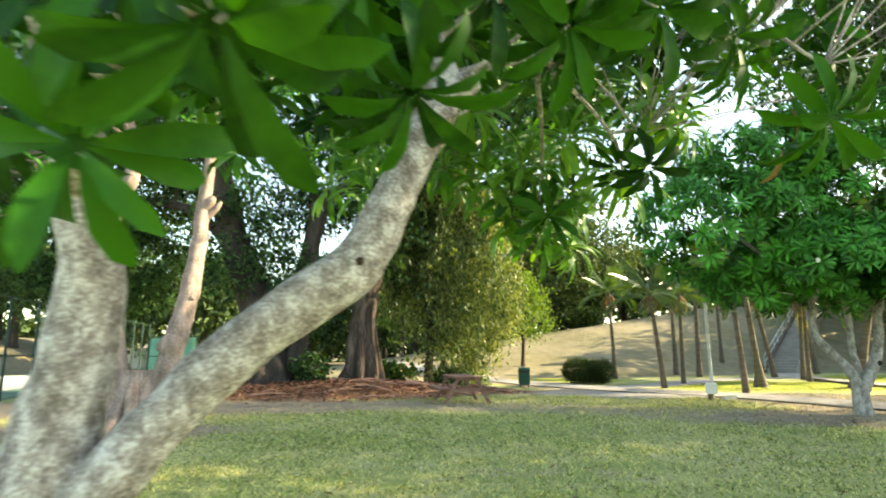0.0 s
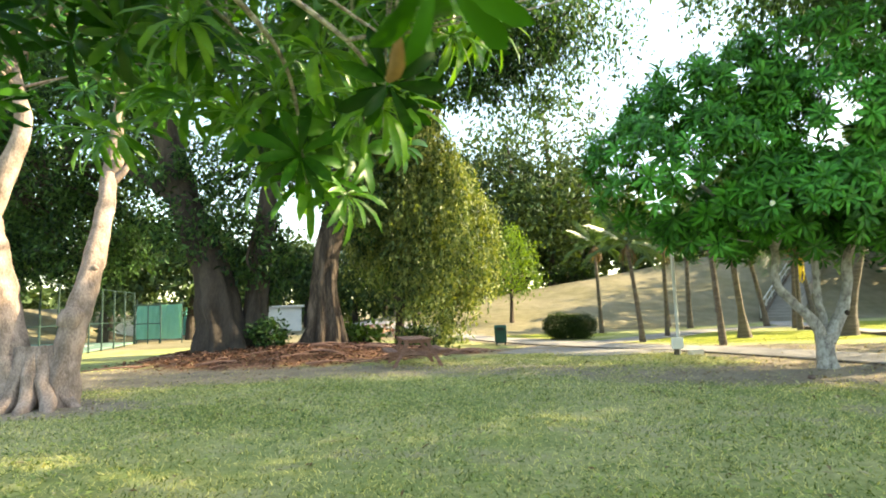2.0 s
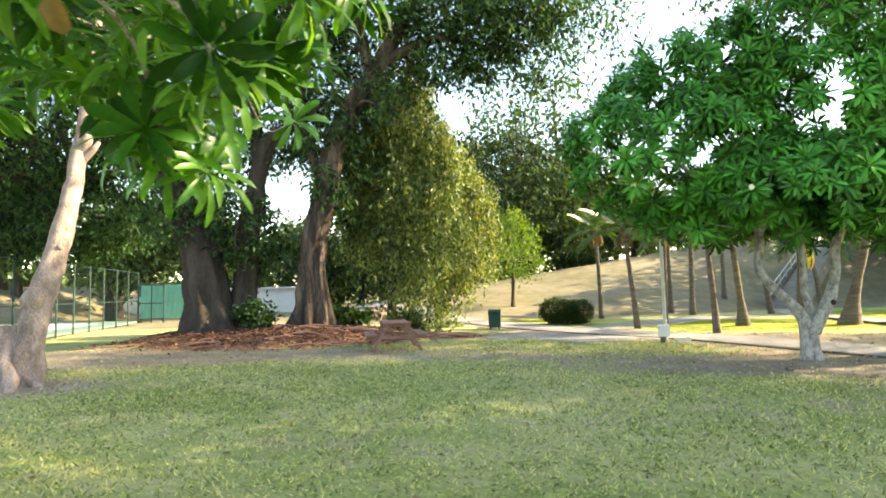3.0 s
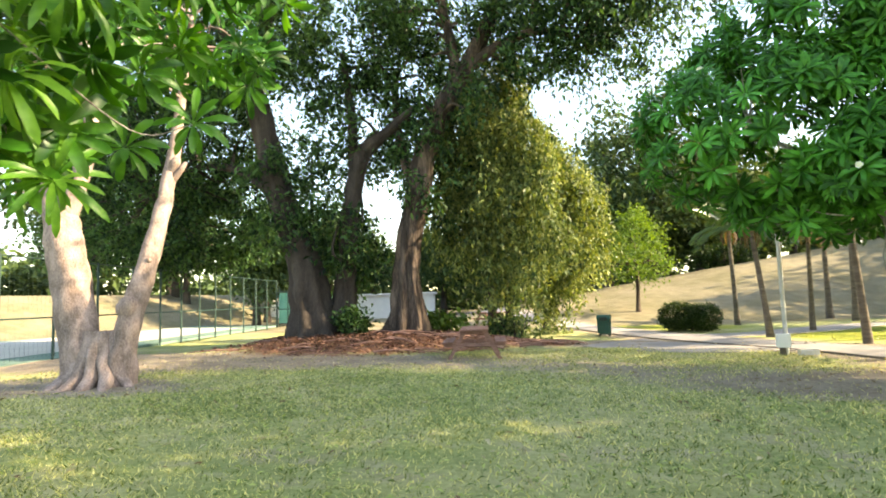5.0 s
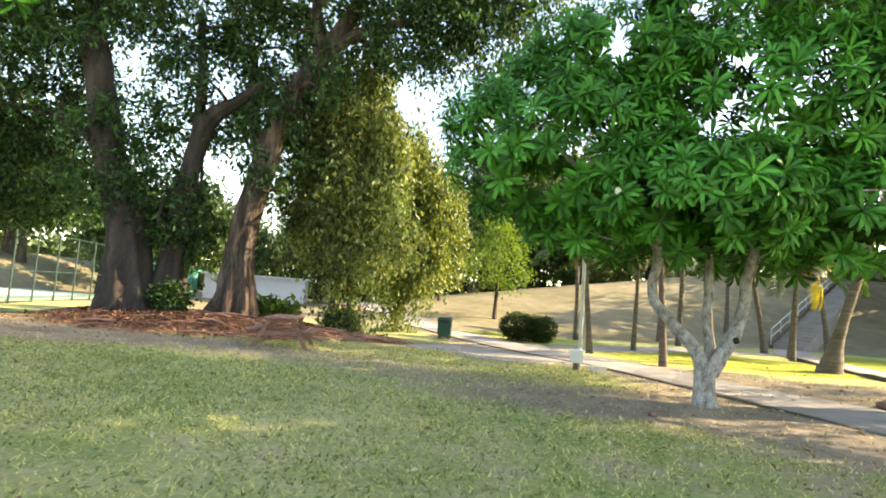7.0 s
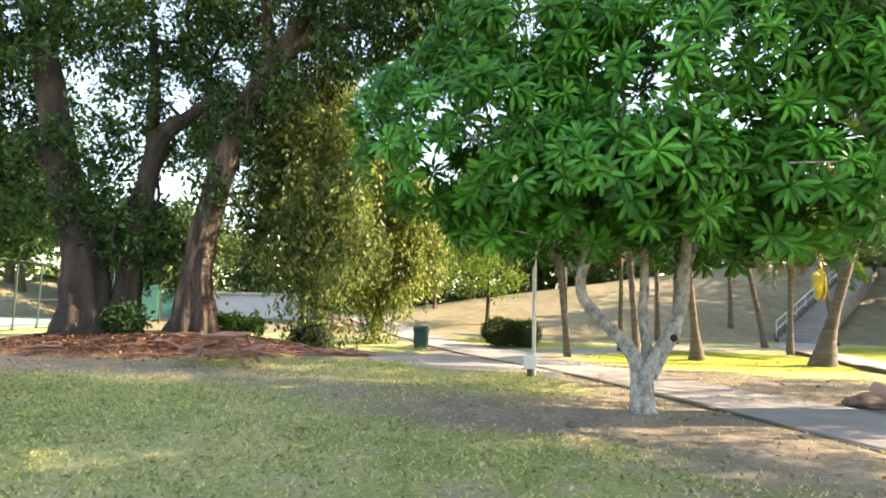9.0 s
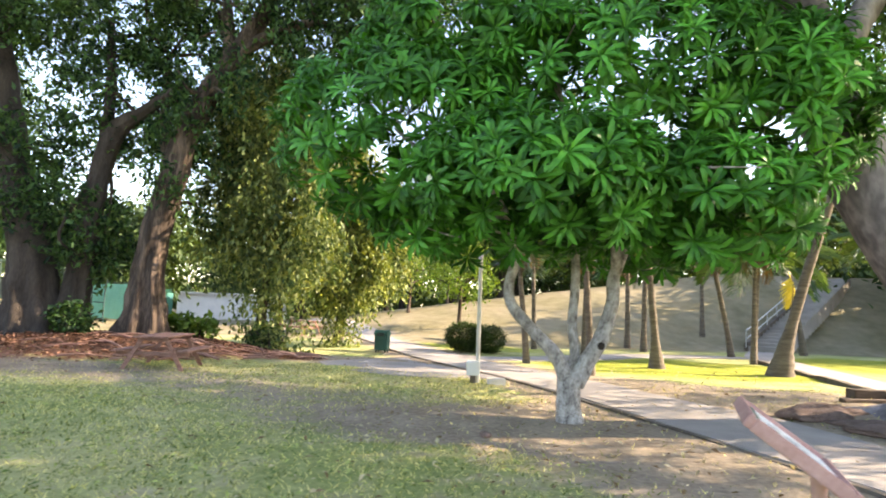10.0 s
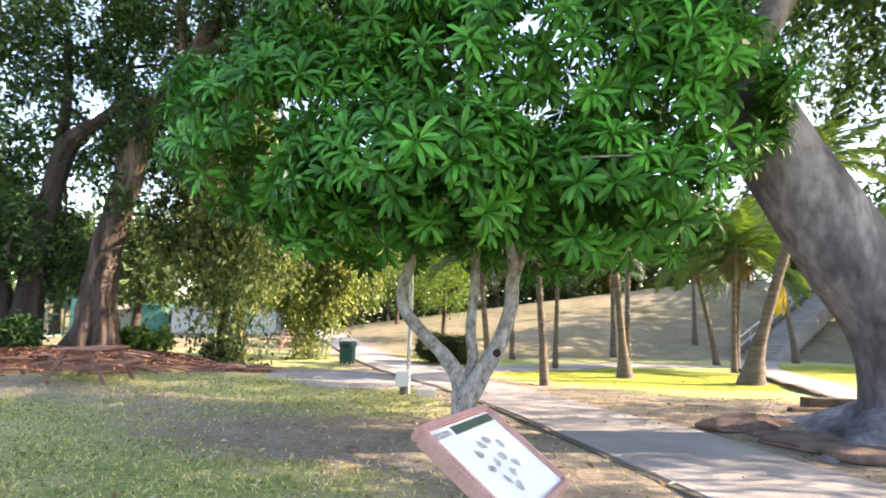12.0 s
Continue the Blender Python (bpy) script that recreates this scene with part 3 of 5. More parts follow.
def plumeria_tree():
    base = (8.86, 12.0, on_ground(8.86, 12.0))
    tree = thing("plumeria_tree", "rounded frangipani tree with glossy green leaf whorls on the lawn", "tree", base)
    limbs = []
    limbs.append([(0, 0, -0.15, 0.30), (0.0, 0, 0.05, 0.235), (-0.02, 0, 0.35, 0.20), (0.0, 0.02, 0.62, 0.20)])
    limbs.append([(-0.04, 0, 0.5, 0.15), (-0.18, -0.02, 0.85, 0.125), (-0.55, -0.05, 1.25, 0.105), (-0.82, -0.05, 1.55, 0.10), (-0.86, -0.02, 1.85, 0.095), (-0.78, 0.05, 2.3, 0.085), (-1.1, 0.1, 2.9, 0.07), (-1.9, 0.1, 3.5, 0.05), (-2.6, 0.0, 4.1, 0.035)])
    limbs.append([(0.06, 0, 0.5, 0.17), (0.22, 0.0, 0.8, 0.15), (0.42, 0.02, 1.15, 0.135), (0.56, 0.04, 1.6, 0.115), (0.62, 0.05, 2.1, 0.105), (0.95, 0.0, 2.7, 0.085), (1.7, -0.1, 3.4, 0.06), (2.5, -0.1, 4.0, 0.04)])
    limbs.append([(0.02, 0.05, 0.55, 0.11), (0.08, 0.12, 0.95, 0.09), (0.04, 0.16, 1.35, 0.085), (0.08, 0.2, 1.9, 0.08), (0.05, 0.3, 2.7, 0.07), (-0.2, 0.5, 3.6, 0.055), (-0.1, 0.6, 4.7, 0.04)])
    limbs.append([(0.62, 0.05, 2.1, 0.09), (0.5, -0.5, 2.6, 0.07), (0.4, -1.1, 3.0, 0.05), (0.2, -1.6, 3.3, 0.03)])
    limbs.append([(-0.78, 0.05, 2.3, 0.08), (-0.9, -0.5, 2.7, 0.06), (-1.2, -1.2, 3.1, 0.04)])
    limbs.append([(0.05, 0.3, 2.7, 0.06), (0.5, 0.9, 3.3, 0.05), (0.9, 1.5, 3.9, 0.035)])
    limbs = [[(x, y, z, q * 0.8) for x, y, z, q in line] for line in limbs]
    r = np.random.default_rng(11)
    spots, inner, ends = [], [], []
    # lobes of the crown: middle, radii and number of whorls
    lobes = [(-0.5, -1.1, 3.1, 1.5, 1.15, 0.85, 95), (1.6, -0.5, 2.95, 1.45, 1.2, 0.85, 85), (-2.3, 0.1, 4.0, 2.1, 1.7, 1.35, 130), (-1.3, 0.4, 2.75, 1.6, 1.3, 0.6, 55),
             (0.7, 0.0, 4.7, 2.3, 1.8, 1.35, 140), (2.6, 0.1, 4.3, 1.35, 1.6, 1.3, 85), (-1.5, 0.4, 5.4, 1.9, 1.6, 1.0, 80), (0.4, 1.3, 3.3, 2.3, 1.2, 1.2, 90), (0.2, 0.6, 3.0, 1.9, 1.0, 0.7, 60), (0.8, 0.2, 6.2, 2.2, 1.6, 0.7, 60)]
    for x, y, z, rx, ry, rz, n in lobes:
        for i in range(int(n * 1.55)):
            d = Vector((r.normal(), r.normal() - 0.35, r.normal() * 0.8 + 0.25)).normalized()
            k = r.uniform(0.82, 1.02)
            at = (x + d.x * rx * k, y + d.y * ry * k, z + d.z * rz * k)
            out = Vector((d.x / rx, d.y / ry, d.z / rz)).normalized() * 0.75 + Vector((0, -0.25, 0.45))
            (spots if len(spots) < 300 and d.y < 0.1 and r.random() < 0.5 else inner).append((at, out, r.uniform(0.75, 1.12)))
            if r.random() < 0.30:
                ends.append(at)
    limbs += twigs_to(np.array(ends), limbs[1:], 30, 0.026, 0.1)
    trunk_part(limbs, M_BARK_GREY, tree, "pale grey blotched bark", seg=16, rough=0.07, freq=4)
    meshes = [rosette_mesh("leafy_shoot", 28, 0.27, M_PLUMERIA, 1.05, 0.215, s) for s in range(6)]
    rosettes(tree, meshes, spots)
    joined_shoots("inner_leaves", tree, meshes, inner, M_PLUMERIA_SHADED, r)
    # white blossom heads between the whorls
    bm = bmesh.new()
    for i in range(16):
        a = i * 2.4
        at = Vector((math.cos(a), math.sin(a), 0)) * 0.018 * math.sqrt(i) + Vector((0, 0, 0.03 + 0.006 * (i % 4)))
        for k in range(5):
            p = Matrix.Rotation(k * 1.2566 + a, 4, "Z")
            q = [at + p @ Vector(c) for c in ((0, 0, 0), (0.014, 0.012, 0.008), (0.036, 0, 0.012), (0.014, -0.012, 0.008))]
            bm.faces.new([bm.verts.new(c) for c in q])
    flower = bpy.data.meshes.new("flower")
    bm.to_mesh(flower)
    bm.free()
    flower.materials.append(M_PETAL)
    for i in range(22):
        at, out, size = spots[(i * 13) % len(spots)]
        o = Vector(out).normalized()
        part("flower", flower, None, tree, "white blossom head", aim(Vector(at) + o * 0.12, o, 0.55))
    # dark knot hole on the limb
    bm = bmesh.new()
    bmesh.ops.create_uvsphere(bm, u_segments=10, v_segments=6, radius=0.055)
    bmesh.ops.scale(bm, vec=(1, 0.5, 1), verts=bm.verts)
    part("knot_hole", bm, M_HOLE, tree, "dark knot hole", pose(0.40, -0.095, 1.04))
    return tree


plumeria_tree()


def near_tree():
    tree = thing("frangipani_tree", "leaning frangipani with lichen-spotted grey bark and large leaves", "tree", (-1.4, 1.95, 0))
    limbs = []
    limbs.append([(-0.05, 0, -0.2, 0.36), (0.0, 0, 0.1, 0.26), (0.05, 0, 0.5, 0.20), (0.12, 0.02, 0.8, 0.17), (0.16, 0.04, 1.15, 0.135), (0.2, 0.06, 1.5, 0.115), (0.14, 0.08, 1.9, 0.105), (-0.05, 0.1, 2.5, 0.09), (-0.3, 0.2, 3.2, 0.07)])
    limbs.append([(0.06, 0.0, 0.45, 0.15), (0.24, 0.0, 0.74, 0.115), (0.36, -0.01, 0.92, 0.10), (0.58, 0.03, 1.19, 0.098), (0.84, 0.07, 1.43, 0.098), (1.12, 0.12, 1.63, 0.102), (1.24, 0.17, 1.86, 0.088), (1.33, 0.22, 2.08, 0.08), (1.43, 0.3, 2.32, 0.085), (1.46, 0.36, 2.5, 0.08), (1.36, 0.45, 2.9, 0.065), (1.3, 0.6, 3.4, 0.05)])
    limbs.append([(1.44, 0.32, 2.40, 0.06), (1.56, 0.34, 2.47, 0.058), (1.6, 0.35, 2.5, 0.05)])
    limbs.append([(1.46, 0.36, 2.5, 0.035), (1.8, 0.6, 2.72, 0.018), (2.3, 1.0, 2.85, 0.012), (2.8, 1.6, 2.75, 0.008)])
    limbs.append([(1.4, 0.4, 2.7, 0.03), (1.9, 0.4, 3.0, 0.016), (2.6, 0.3, 2.9, 0.011), (3.05, 0.2, 2.5, 0.007)])
    limbs.append([(1.36, 0.45, 2.9, 0.035), (1.5, 1.3, 3.3, 0.018), (1.7, 2.4, 3.3, 0.013), (1.7, 3.4, 3.4, 0.009)])
    limbs.append([(0.14, 0.08, 1.9, 0.07), (0.3, -0.2, 2.2, 0.04), (0.75, -0.5, 2.3, 0.02), (1.0, -0.6, 2.2, 0.014)])
    limbs.append([(0.14, 0.08, 1.9, 0.07), (0.25, -0.3, 2.05, 0.035), (0.4, -0.5, 1.95, 0.016)])
    hang = [((1.65, 2.16, 2.28), (0.1, -0.2, -0.35), 1.1), ((1.41, 3.5, 2.5), (0.1, -0.5, -0.3), 0.95), ((0.85, 4.0, 2.3), (0.1, -0.5, 0.0), 1.0), ((1.44, 4.13, 2.72), (0, -0.4, -0.4), 1.0), ((-0.31, 0.78, 1.84), (0.1, -0.3, -0.5), 1.05), ((-0.68, 1.05, 1.74), (0.1, -0.4, -0.1), 1.05), ((-0.03, 1.24, 1.95), (0.2, -0.2, -0.6), 0.9), ((0.45, 1.6, 2.34), (0.2, -0.3, -0.6), 1.0), ((-0.55, 0.95, 2.05), (0, -0.4, 0.0), 1.05)]
    hang += [((0.2, 1.5, 2.4), (0.2, -0.4, -0.5), 1.0), ((-0.85, 1.2, 2.15), (0, -0.4, 0.0), 1.05), ((-1.0, 1.3, 1.95), (0, -0.5, 0.1), 1.0), ((-0.15, 1.25, 2.25), (0.1, -0.3, -0.3), 1.0), ((-1.15, 1.25, 2.35), (0, -0.4, 0.0), 1.05), ((-0.6, 1.4, 2.45), (0, -0.4, 0.0), 1.05), ((0.8, 1.75, 2.5), (0.2, -0.3, -0.4), 1.0), ((1.25, 2.1, 2.6), (0.2, -0.3, -0.3), 1.0)]
    r = np.random.default_rng(5)
    for i in range(60):
        x, y = r.uniform(-1.9, 1.0), r.uniform(1.5, 2.9)
        hang.append(((x, y, 2.25 + 0.22 * y + r.uniform(-0.05, 0.6)), (r.normal() * 0.3, -0.3 + r.normal() * 0.2, r.uniform(-0.6, 0.2)), r.uniform(0.8, 1.1)))
    for i in range(14):
        hang.append(((r.uniform(1.4, 2.7), r.uniform(3.3, 4.8), r.uniform(3.15, 4.2)), (r.normal() * 0.4, -0.4, r.uniform(-0.5, 0.5)), r.uniform(0.85, 1.1)))
    for i in range(190):
        x, y = r.uniform(-2.2, 1.75), r.uniform(2.4, 6.3)
        z = 2.3 + 0.16 * y + r.uniform(0, 1.6)
        hang.append(((x, y, z), (r.normal() * 0.5, r.normal() * 0.4 - 0.3, r.uniform(-0.5, 0.7)), r.uniform(0.8, 1.15)))
    bright = len(hang)
    for i in range(22):
        hang.append(((r.uniform(0.2, 1.35), r.uniform(4.0, 5.2), r.uniform(2.4, 4.2)), (0.5 + r.normal() * 0.3, -0.5, r.uniform(-0.3, 0.6)), r.uniform(0.85, 1.1)))
    # Crown shoots above the view, added to shade the limb and leaves below.
    for i in range(150):
        hang.append(((r.uniform(-3.2, 3.0), r.uniform(-0.5, 5.0), r.uniform(3.7, 5.4)), (r.normal() * 0.5, r.normal() * 0.5, r.uniform(-0.2, 0.8)), r.uniform(0.9, 1.2)))
    for i in range(70):
        hang.append(((r.uniform(2.2, 4.8), r.uniform(1.6, 4.2), r.uniform(3.9, 5.2)), (r.normal() * 0.5, r.normal() * 0.5, r.uniform(-0.2, 0.8)), r.uniform(0.9, 1.2)))
    spots = [(Vector(a) - Vector((-1.4, 1.95, 0)), o, s) for a, o, s in hang]
    # twigs out to the young shoots
    limbs.append([(1.4, 0.4, 2.75, 0.03), (2.0, 1.0, 2.95, 0.018), (2.6, 1.6, 2.75, 0.012), (2.75, 1.82, 2.47, 0.008)])
    limbs.append([(2.0, 1.0, 2.95, 0.018), (2.2, 1.9, 2.8, 0.012), (2.22, 2.33, 2.2, 0.007)])
    limbs.append([(2.6, 1.6, 2.75, 0.012), (2.95, 1.7, 2.85, 0.01), (3.1, 1.8, 2.85, 0.007)])
    limbs += twigs_to(np.array([tuple(a) for a, o, s in spots[4:]]), [limbs[i] for i in (0, 1, 3, 4, 5, 6)], 120, 0.008, 0.25)
    trunk_part(limbs, M_BARK_NEAR, tree, "grey bark with pale lichen spots", seg=20, steps=7, rough=0.07, freq=7)
    meshes = [rosette_mesh("leafy_shoot", 19, 0.25, M_SHADEDLEAF, 1.15, 0.25, 40 + s) for s in range(6)]
    sunny = spots[bright:bright + 22]
    spots = spots[:bright] + spots[bright + 22:]
    young = [((1.345, 3.77, 2.47), (0.1, -0.35, 0.5), 1.0), ((0.84, 4.28, 2.2), (0.1, -0.4, 0.4), 1.0), ((0.62, 4.3, 2.33), (-0.3, -0.4, 0.4), 0.9), ((1.05, 4.25, 2.12), (0.4, -0.3, 0.2), 0.85), ((1.72, 3.75, 2.85), (0.4, -0.3, 0.4), 1.0),
             ((1.5, 3.6, 2.95), (0.0, -0.4, 0.5), 1.0), ((1.0, 3.9, 2.85), (-0.2, -0.4, 0.4), 1.0), ((0.45, 4.2, 2.62), (-0.2, -0.4, 0.4), 1.0), ((0.1, 4.3, 2.75), (-0.1, -0.5, 0.3), 1.0), ((0.7, 4.1, 2.7), (0.2, -0.4, 0.5), 0.95),
             ((-0.5, 4.6, 2.65), (-0.2, -0.4, 0.4), 1.0), ((1.9, 4.1, 3.1), (0.4, -0.3, 0.4), 1.0), ((0.3, 3.8, 3.0), (0.0, -0.4, 0.4), 1.0), ((-0.9, 5.0, 2.8), (-0.1, -0.4, 0.4), 1.0)]
    rosettes(tree, [rosette_mesh("young_shoot", 24, 0.34, M_SUNLIT_YOUNGLEAF, 1.15, 0.17, 70 + k) for k in range(4)], [(Vector(a) - Vector((-1.4, 1.95, 0)), o, k) for a, o, k in young], "young_shoot", "young shoot with sunlight in its pale green leaf colour")
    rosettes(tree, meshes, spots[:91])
    rosettes(tree, [rosette_mesh("leafy_shoot", 20, 0.25, M_SUNLITLEAF, 1.15, 0.22, 30 + s) for s in range(5)], spots[91:250])
    rosettes(tree, [rosette_mesh("leafy_shoot", 19, 0.25, M_SUNLITLEAF, 1.1, 0.25, 90 + s) for s in range(3)], sunny, label="leafy shoot with sunlight in its brighter leaf colour")
    joined_shoots("upper_leaves", tree, meshes, spots[250:], M_SHADEDLEAF, r)
    part("dead_leaf", rosette_mesh("dead_leaf", 2, 0.22, M_DEADFROND, 1.2, 0.3, 77), None, tree, "one brown withered leaf", aim((2.95, 0.35, 2.2), (0.2, 0.1, -1)))
    bm = bmesh.new()
    bmesh.ops.create_uvsphere(bm, u_segments=12, v_segments=7, radius=0.016)
    bmesh.ops.scale(bm, vec=(1, 0.6, 1), verts=bm.verts)
    part("knot_hole", bm, M_HOLE, tree, "dark knot hole", pose(1.16, 0.025, 1.65))


near_tree()


def forked_tree():
    o = (-5.35, 10.55, 0)
    tree = thing("forked_tree", "pale-barked tree with two leaning stems and knuckled roots", "tree", o)
    limbs = []
    limbs.append([(-0.25, 0, -0.1, 0.52), (-0.3, 0, 0.25, 0.42), (-0.42, 0, 0.7, 0.37), (-0.56, 0, 1.2, 0.35), (-0.78, 0, 2.1, 0.34), (-0.98, 0, 2.9, 0.33), (-1.05, 0, 3.35, 0.30)])
    limbs.append([(-1.0, 0, 3.1, 0.22), (-1.35, -0.05, 3.7, 0.19), (-1.8, -0.1, 4.4, 0.15), (-2.3, -0.1, 5.4, 0.1), (-2.6, 0, 6.4, 0.06)])
    limbs.append([(-1.0, 0, 3.1, 0.2), (-0.72, 0.05, 3.9, 0.17), (-0.4, 0.05, 4.8, 0.14), (-0.55, 0.1, 5.6, 0.11), (-0.9, 0.1, 6.6, 0.07)])
    limbs.append([(0.45, 0, -0.1, 0.30), (0.48, 0.02, 0.3, 0.25), (0.5, 0.06, 0.8, 0.22), (0.57, 0.18, 1.45, 0.215), (0.64, 0.45, 2.3, 0.19), (0.62, 0.8, 3.3, 0.16), (0.52, 1.2, 4.4, 0.14), (0.5, 1.4, 5.4, 0.11), (0.5, 1.6, 6.6, 0.08), (0.5, 1.8, 8.0, 0.05)])
    limbs.append([(0.52, 1.15, 4.2, 0.1), (0.68, 1.1, 4.42, 0.11), (0.75, 1.1, 4.55, 0.06)])
    limbs.append([(0.52, 0.08, 1.3, 0.2), (0.56, 0.10, 1.45, 0.225), (0.62, 0.14, 1.6, 0.18)])
    limbs.append([(0.70, 0.35, 2.3, 0.06), (0.80, 0.33, 2.36, 0.055)])
    limbs.append([(0.55, 1.1, 4.0, 0.08), (0.78, 1.15, 4.28, 0.06), (0.88, 1.2, 4.45, 0.03)])
    for a, l in ((195, 0.8), (228, 0.66), (258, 0.62), (288, 0.6), (318, 0.72), (350, 0.7)):
        c, s = math.cos(radians(a)), math.sin(radians(a))
        limbs.append([(c * 0.22, s * 0.12, 1.0, 0.12), (c * 0.38, s * 0.26, 0.5, 0.14), (c * l * 0.85, s * l * 0.62, 0.16, 0.12), (c * (l + 0.12), s * (l + 0.06), -0.02, 0.09), (c * (l + 0.4), s * (l + 0.3), -0.09, 0.05)])
    r = np.random.default_rng(8)
    spots = []
    for x, y, z, rr, n in ((-2.2, 0, 6.2, 1.6, 34), (-0.7, 0.1, 6.6, 1.4, 26), (0.6, 1.6, 7.6, 1.4, 26), (-2.9, -0.4, 4.6, 1.2, 22)):
        for i in range(n):
            d = Vector((r.normal(), r.normal(), r.normal() * 0.8)).normalized()
            spots.append(((x + d.x * rr, y + d.y * rr, z + d.z * rr * 0.7), d * 0.6 + Vector((0, -0.2, 0.4)), r.uniform(0.8, 1.2)))
    limbs += twigs_to(np.array([tuple(s[0]) for s in spots]), limbs[1:4] + limbs[7:8], 70, 0.03)
    trunk_part(limbs, M_BARK_PINK, tree, "pale pinkish brown bark", seg=22, rough=0.10, ridges=5, ridge_depth=0.05, freq=3.4)
    rosettes(tree, [rosette_mesh("leafy_shoot", 15, 0.34, M_SHADEDLEAF, 1.0, 0.24, 60 + s) for s in range(4)], spots)


forked_tree()


def leafy_tree(name, label, at, limbs, lobes, leaf, bark, bark_label="", size=0.17, droop=0.3, twigs=60, spread=0.42, per=26, extra=None, category="tree", group="", **kw):
    """A tree with limbs and a crown of many small leaves in clumps; limbs and lobes in its own frame."""
    tree = thing(name, label, category, at, group=group)
    pts, mids = crown_points(lobes, spread, per)
    if extra is not None:
        pts = np.concatenate([pts, extra])
    trunk_part(limbs + twigs_to(mids, limbs, twigs, 0.07), bark, tree, bark_label, **kw)
    part("crown", small_leaves("crown", pts, size, leaf, droop), None, tree)
    return tree


def strands(anchors, length, gap, wander):
    """Leaf places down hanging strands from each anchor."""
    out = []
    for a, ln in zip(anchors, length):
        n = max(4, int(ln / gap))
        s = np.linspace(0, 1, n)
        w = rng.normal(size=2) * wander
        p = np.stack([a[0] + w[0] * s * s, a[1] + w[1] * s * s, a[2] - ln * s], 1)
        out.append(p + rng.normal(size=(n, 3)) * [0.10, 0.10, 0.05])
    return np.concatenate(out)


def big_trees():
    z0 = 0.2
    at = (-5.3, 19.0, z0)
    limbs = []
    limbs.append([(-0.05, 0, -0.4, 1.2), (-0.08, 0, 0.15, 0.92), (-0.28, 0, 0.9, 0.70), (-0.58, 0, 2.6, 0.56), (-1.5, 0.1, 5.0, 0.47), (-2.4, 0.2, 8.1, 0.40), (-2.8, 0.2, 9.3, 0.36)])
    limbs.append([(-2.7, 0.2, 9.0, 0.28), (-3.4, 0.2, 10.4, 0.24), (-4.2, 0.2, 11.6, 0.2), (-5.2, 0.3, 13.5, 0.1)])
    limbs.append([(-2.7, 0.2, 9.0, 0.28), (-2.3, 0.2, 10.3, 0.26), (-2.0, 0.1, 11.6, 0.22), (-1.6, 0, 14.0, 0.1)])
    limbs.append([(0.75, 0.3, -0.4, 0.62), (0.7, 0.3, 0.5, 0.42), (0.85, 0.3, 2.2, 0.35), (1.05, 0.3, 4.4, 0.30), (1.5, 0.3, 6.1, 0.26), (2.4, 0.3, 6.8, 0.18), (3.4, 0.4, 7.6, 0.1)])
    limbs.append([(1.2, 0.3, 5.2, 0.2), (1.0, 0.6, 7.5, 0.15), (0.6, 0.8, 10, 0.1)])
    limbs.append([(-1.4, 0.1, 4.6, 0.22), (-3.2, 0.4, 6.0, 0.16), (-5.5, 0.6, 6.4, 0.1), (-7.5, 0.8, 5.6, 0.05)])
    lobes = [(-3.6, 0.5, 11.5, 3.8, 3.0, 2.8, 13900), (0.2, 0.5, 11.0, 3.2, 3.0, 2.6, 11447), (-6.6, 1.5, 7.6, 3.6, 3.0, 2.6, 11447), (-6.8, 3.0, 4.4, 3.2, 2.6, 1.7, 9812), (-9.6, 3.0, 5.6, 3.2, 3.0, 3.2, 8994), (-3.0, 2.5, 7.5, 2.6, 1.6, 2.4, 2600), (-2.6, -1.5, 9.0, 2.6, 1.4, 1.6, 2861), (1.4, 1.0, 7.2, 2.1, 2.0, 1.8, 5315), (-1.0, 2.0, 4.2, 1.8, 1.6, 1.7, 1500)]
    lobes += [(0.9, 1.0, 3.0, 1.1, 1.0, 1.4, 2125), (-9.5, 0.5, 10.5, 3.4, 3, 3, 8177), (-1.7, -2.4, 13.5, 5, 3, 1.8, 6541), (-1.2, -0.75, 4.8, 1.4, 0.5, 1.9, 1700), (0.9, -0.4, 3.4, 0.9, 0.5, 1.3, 1000), (-12.5, 2.0, 9.0, 3.0, 2.6, 3.4, 7735), (-13.5, 3.0, 4.6, 2.4, 2.0, 1.8, 3867), (-0.2, 0.2, 4.6, 0.7, 0.7, 2.2, 1471)]
    lobes = [(*q[:6], int(q[6] * (1.1 if q[0] < -6 else 0.78))) for q in lobes]
    leafy_tree("banyan_tree", "huge dark multi-stemmed shade tree on a bark mulch mound", at, limbs, lobes, M_DARKLEAF, M_BARK_DARK, "dark fissured bark", 0.22, 0.35, 110, 0.235, 32,
               None, seg=36, rough=0.10, ridges=7, ridge_depth=0.13, freq=1.6)
    at = (-2.4, 19.4, z0)
    limbs = []
    limbs.append([(0, 0, -0.4, 1.0), (0, 0, 0.15, 0.70), (0.02, 0, 0.9, 0.50), (0.04, 0, 2.3, 0.42), (0.35, 0, 4.0, 0.40), (0.8, 0, 6.0, 0.36), (1.6, 0, 7.7, 0.31), (2.35, 0, 8.8, 0.27), (3.3, 0, 10.6, 0.2), (4.0, 0, 13.0, 0.1)])
    limbs.append([(2.2, 0, 8.6, 0.2), (3.3, 0, 9.2, 0.17), (4.6, 0, 9.5, 0.12), (6.0, 0.2, 9.2, 0.06)])
    limbs.append([(0.5, 0, 4.6, 0.2), (-0.3, 0.6, 6.6, 0.16), (-0.6, 1, 9, 0.09)])
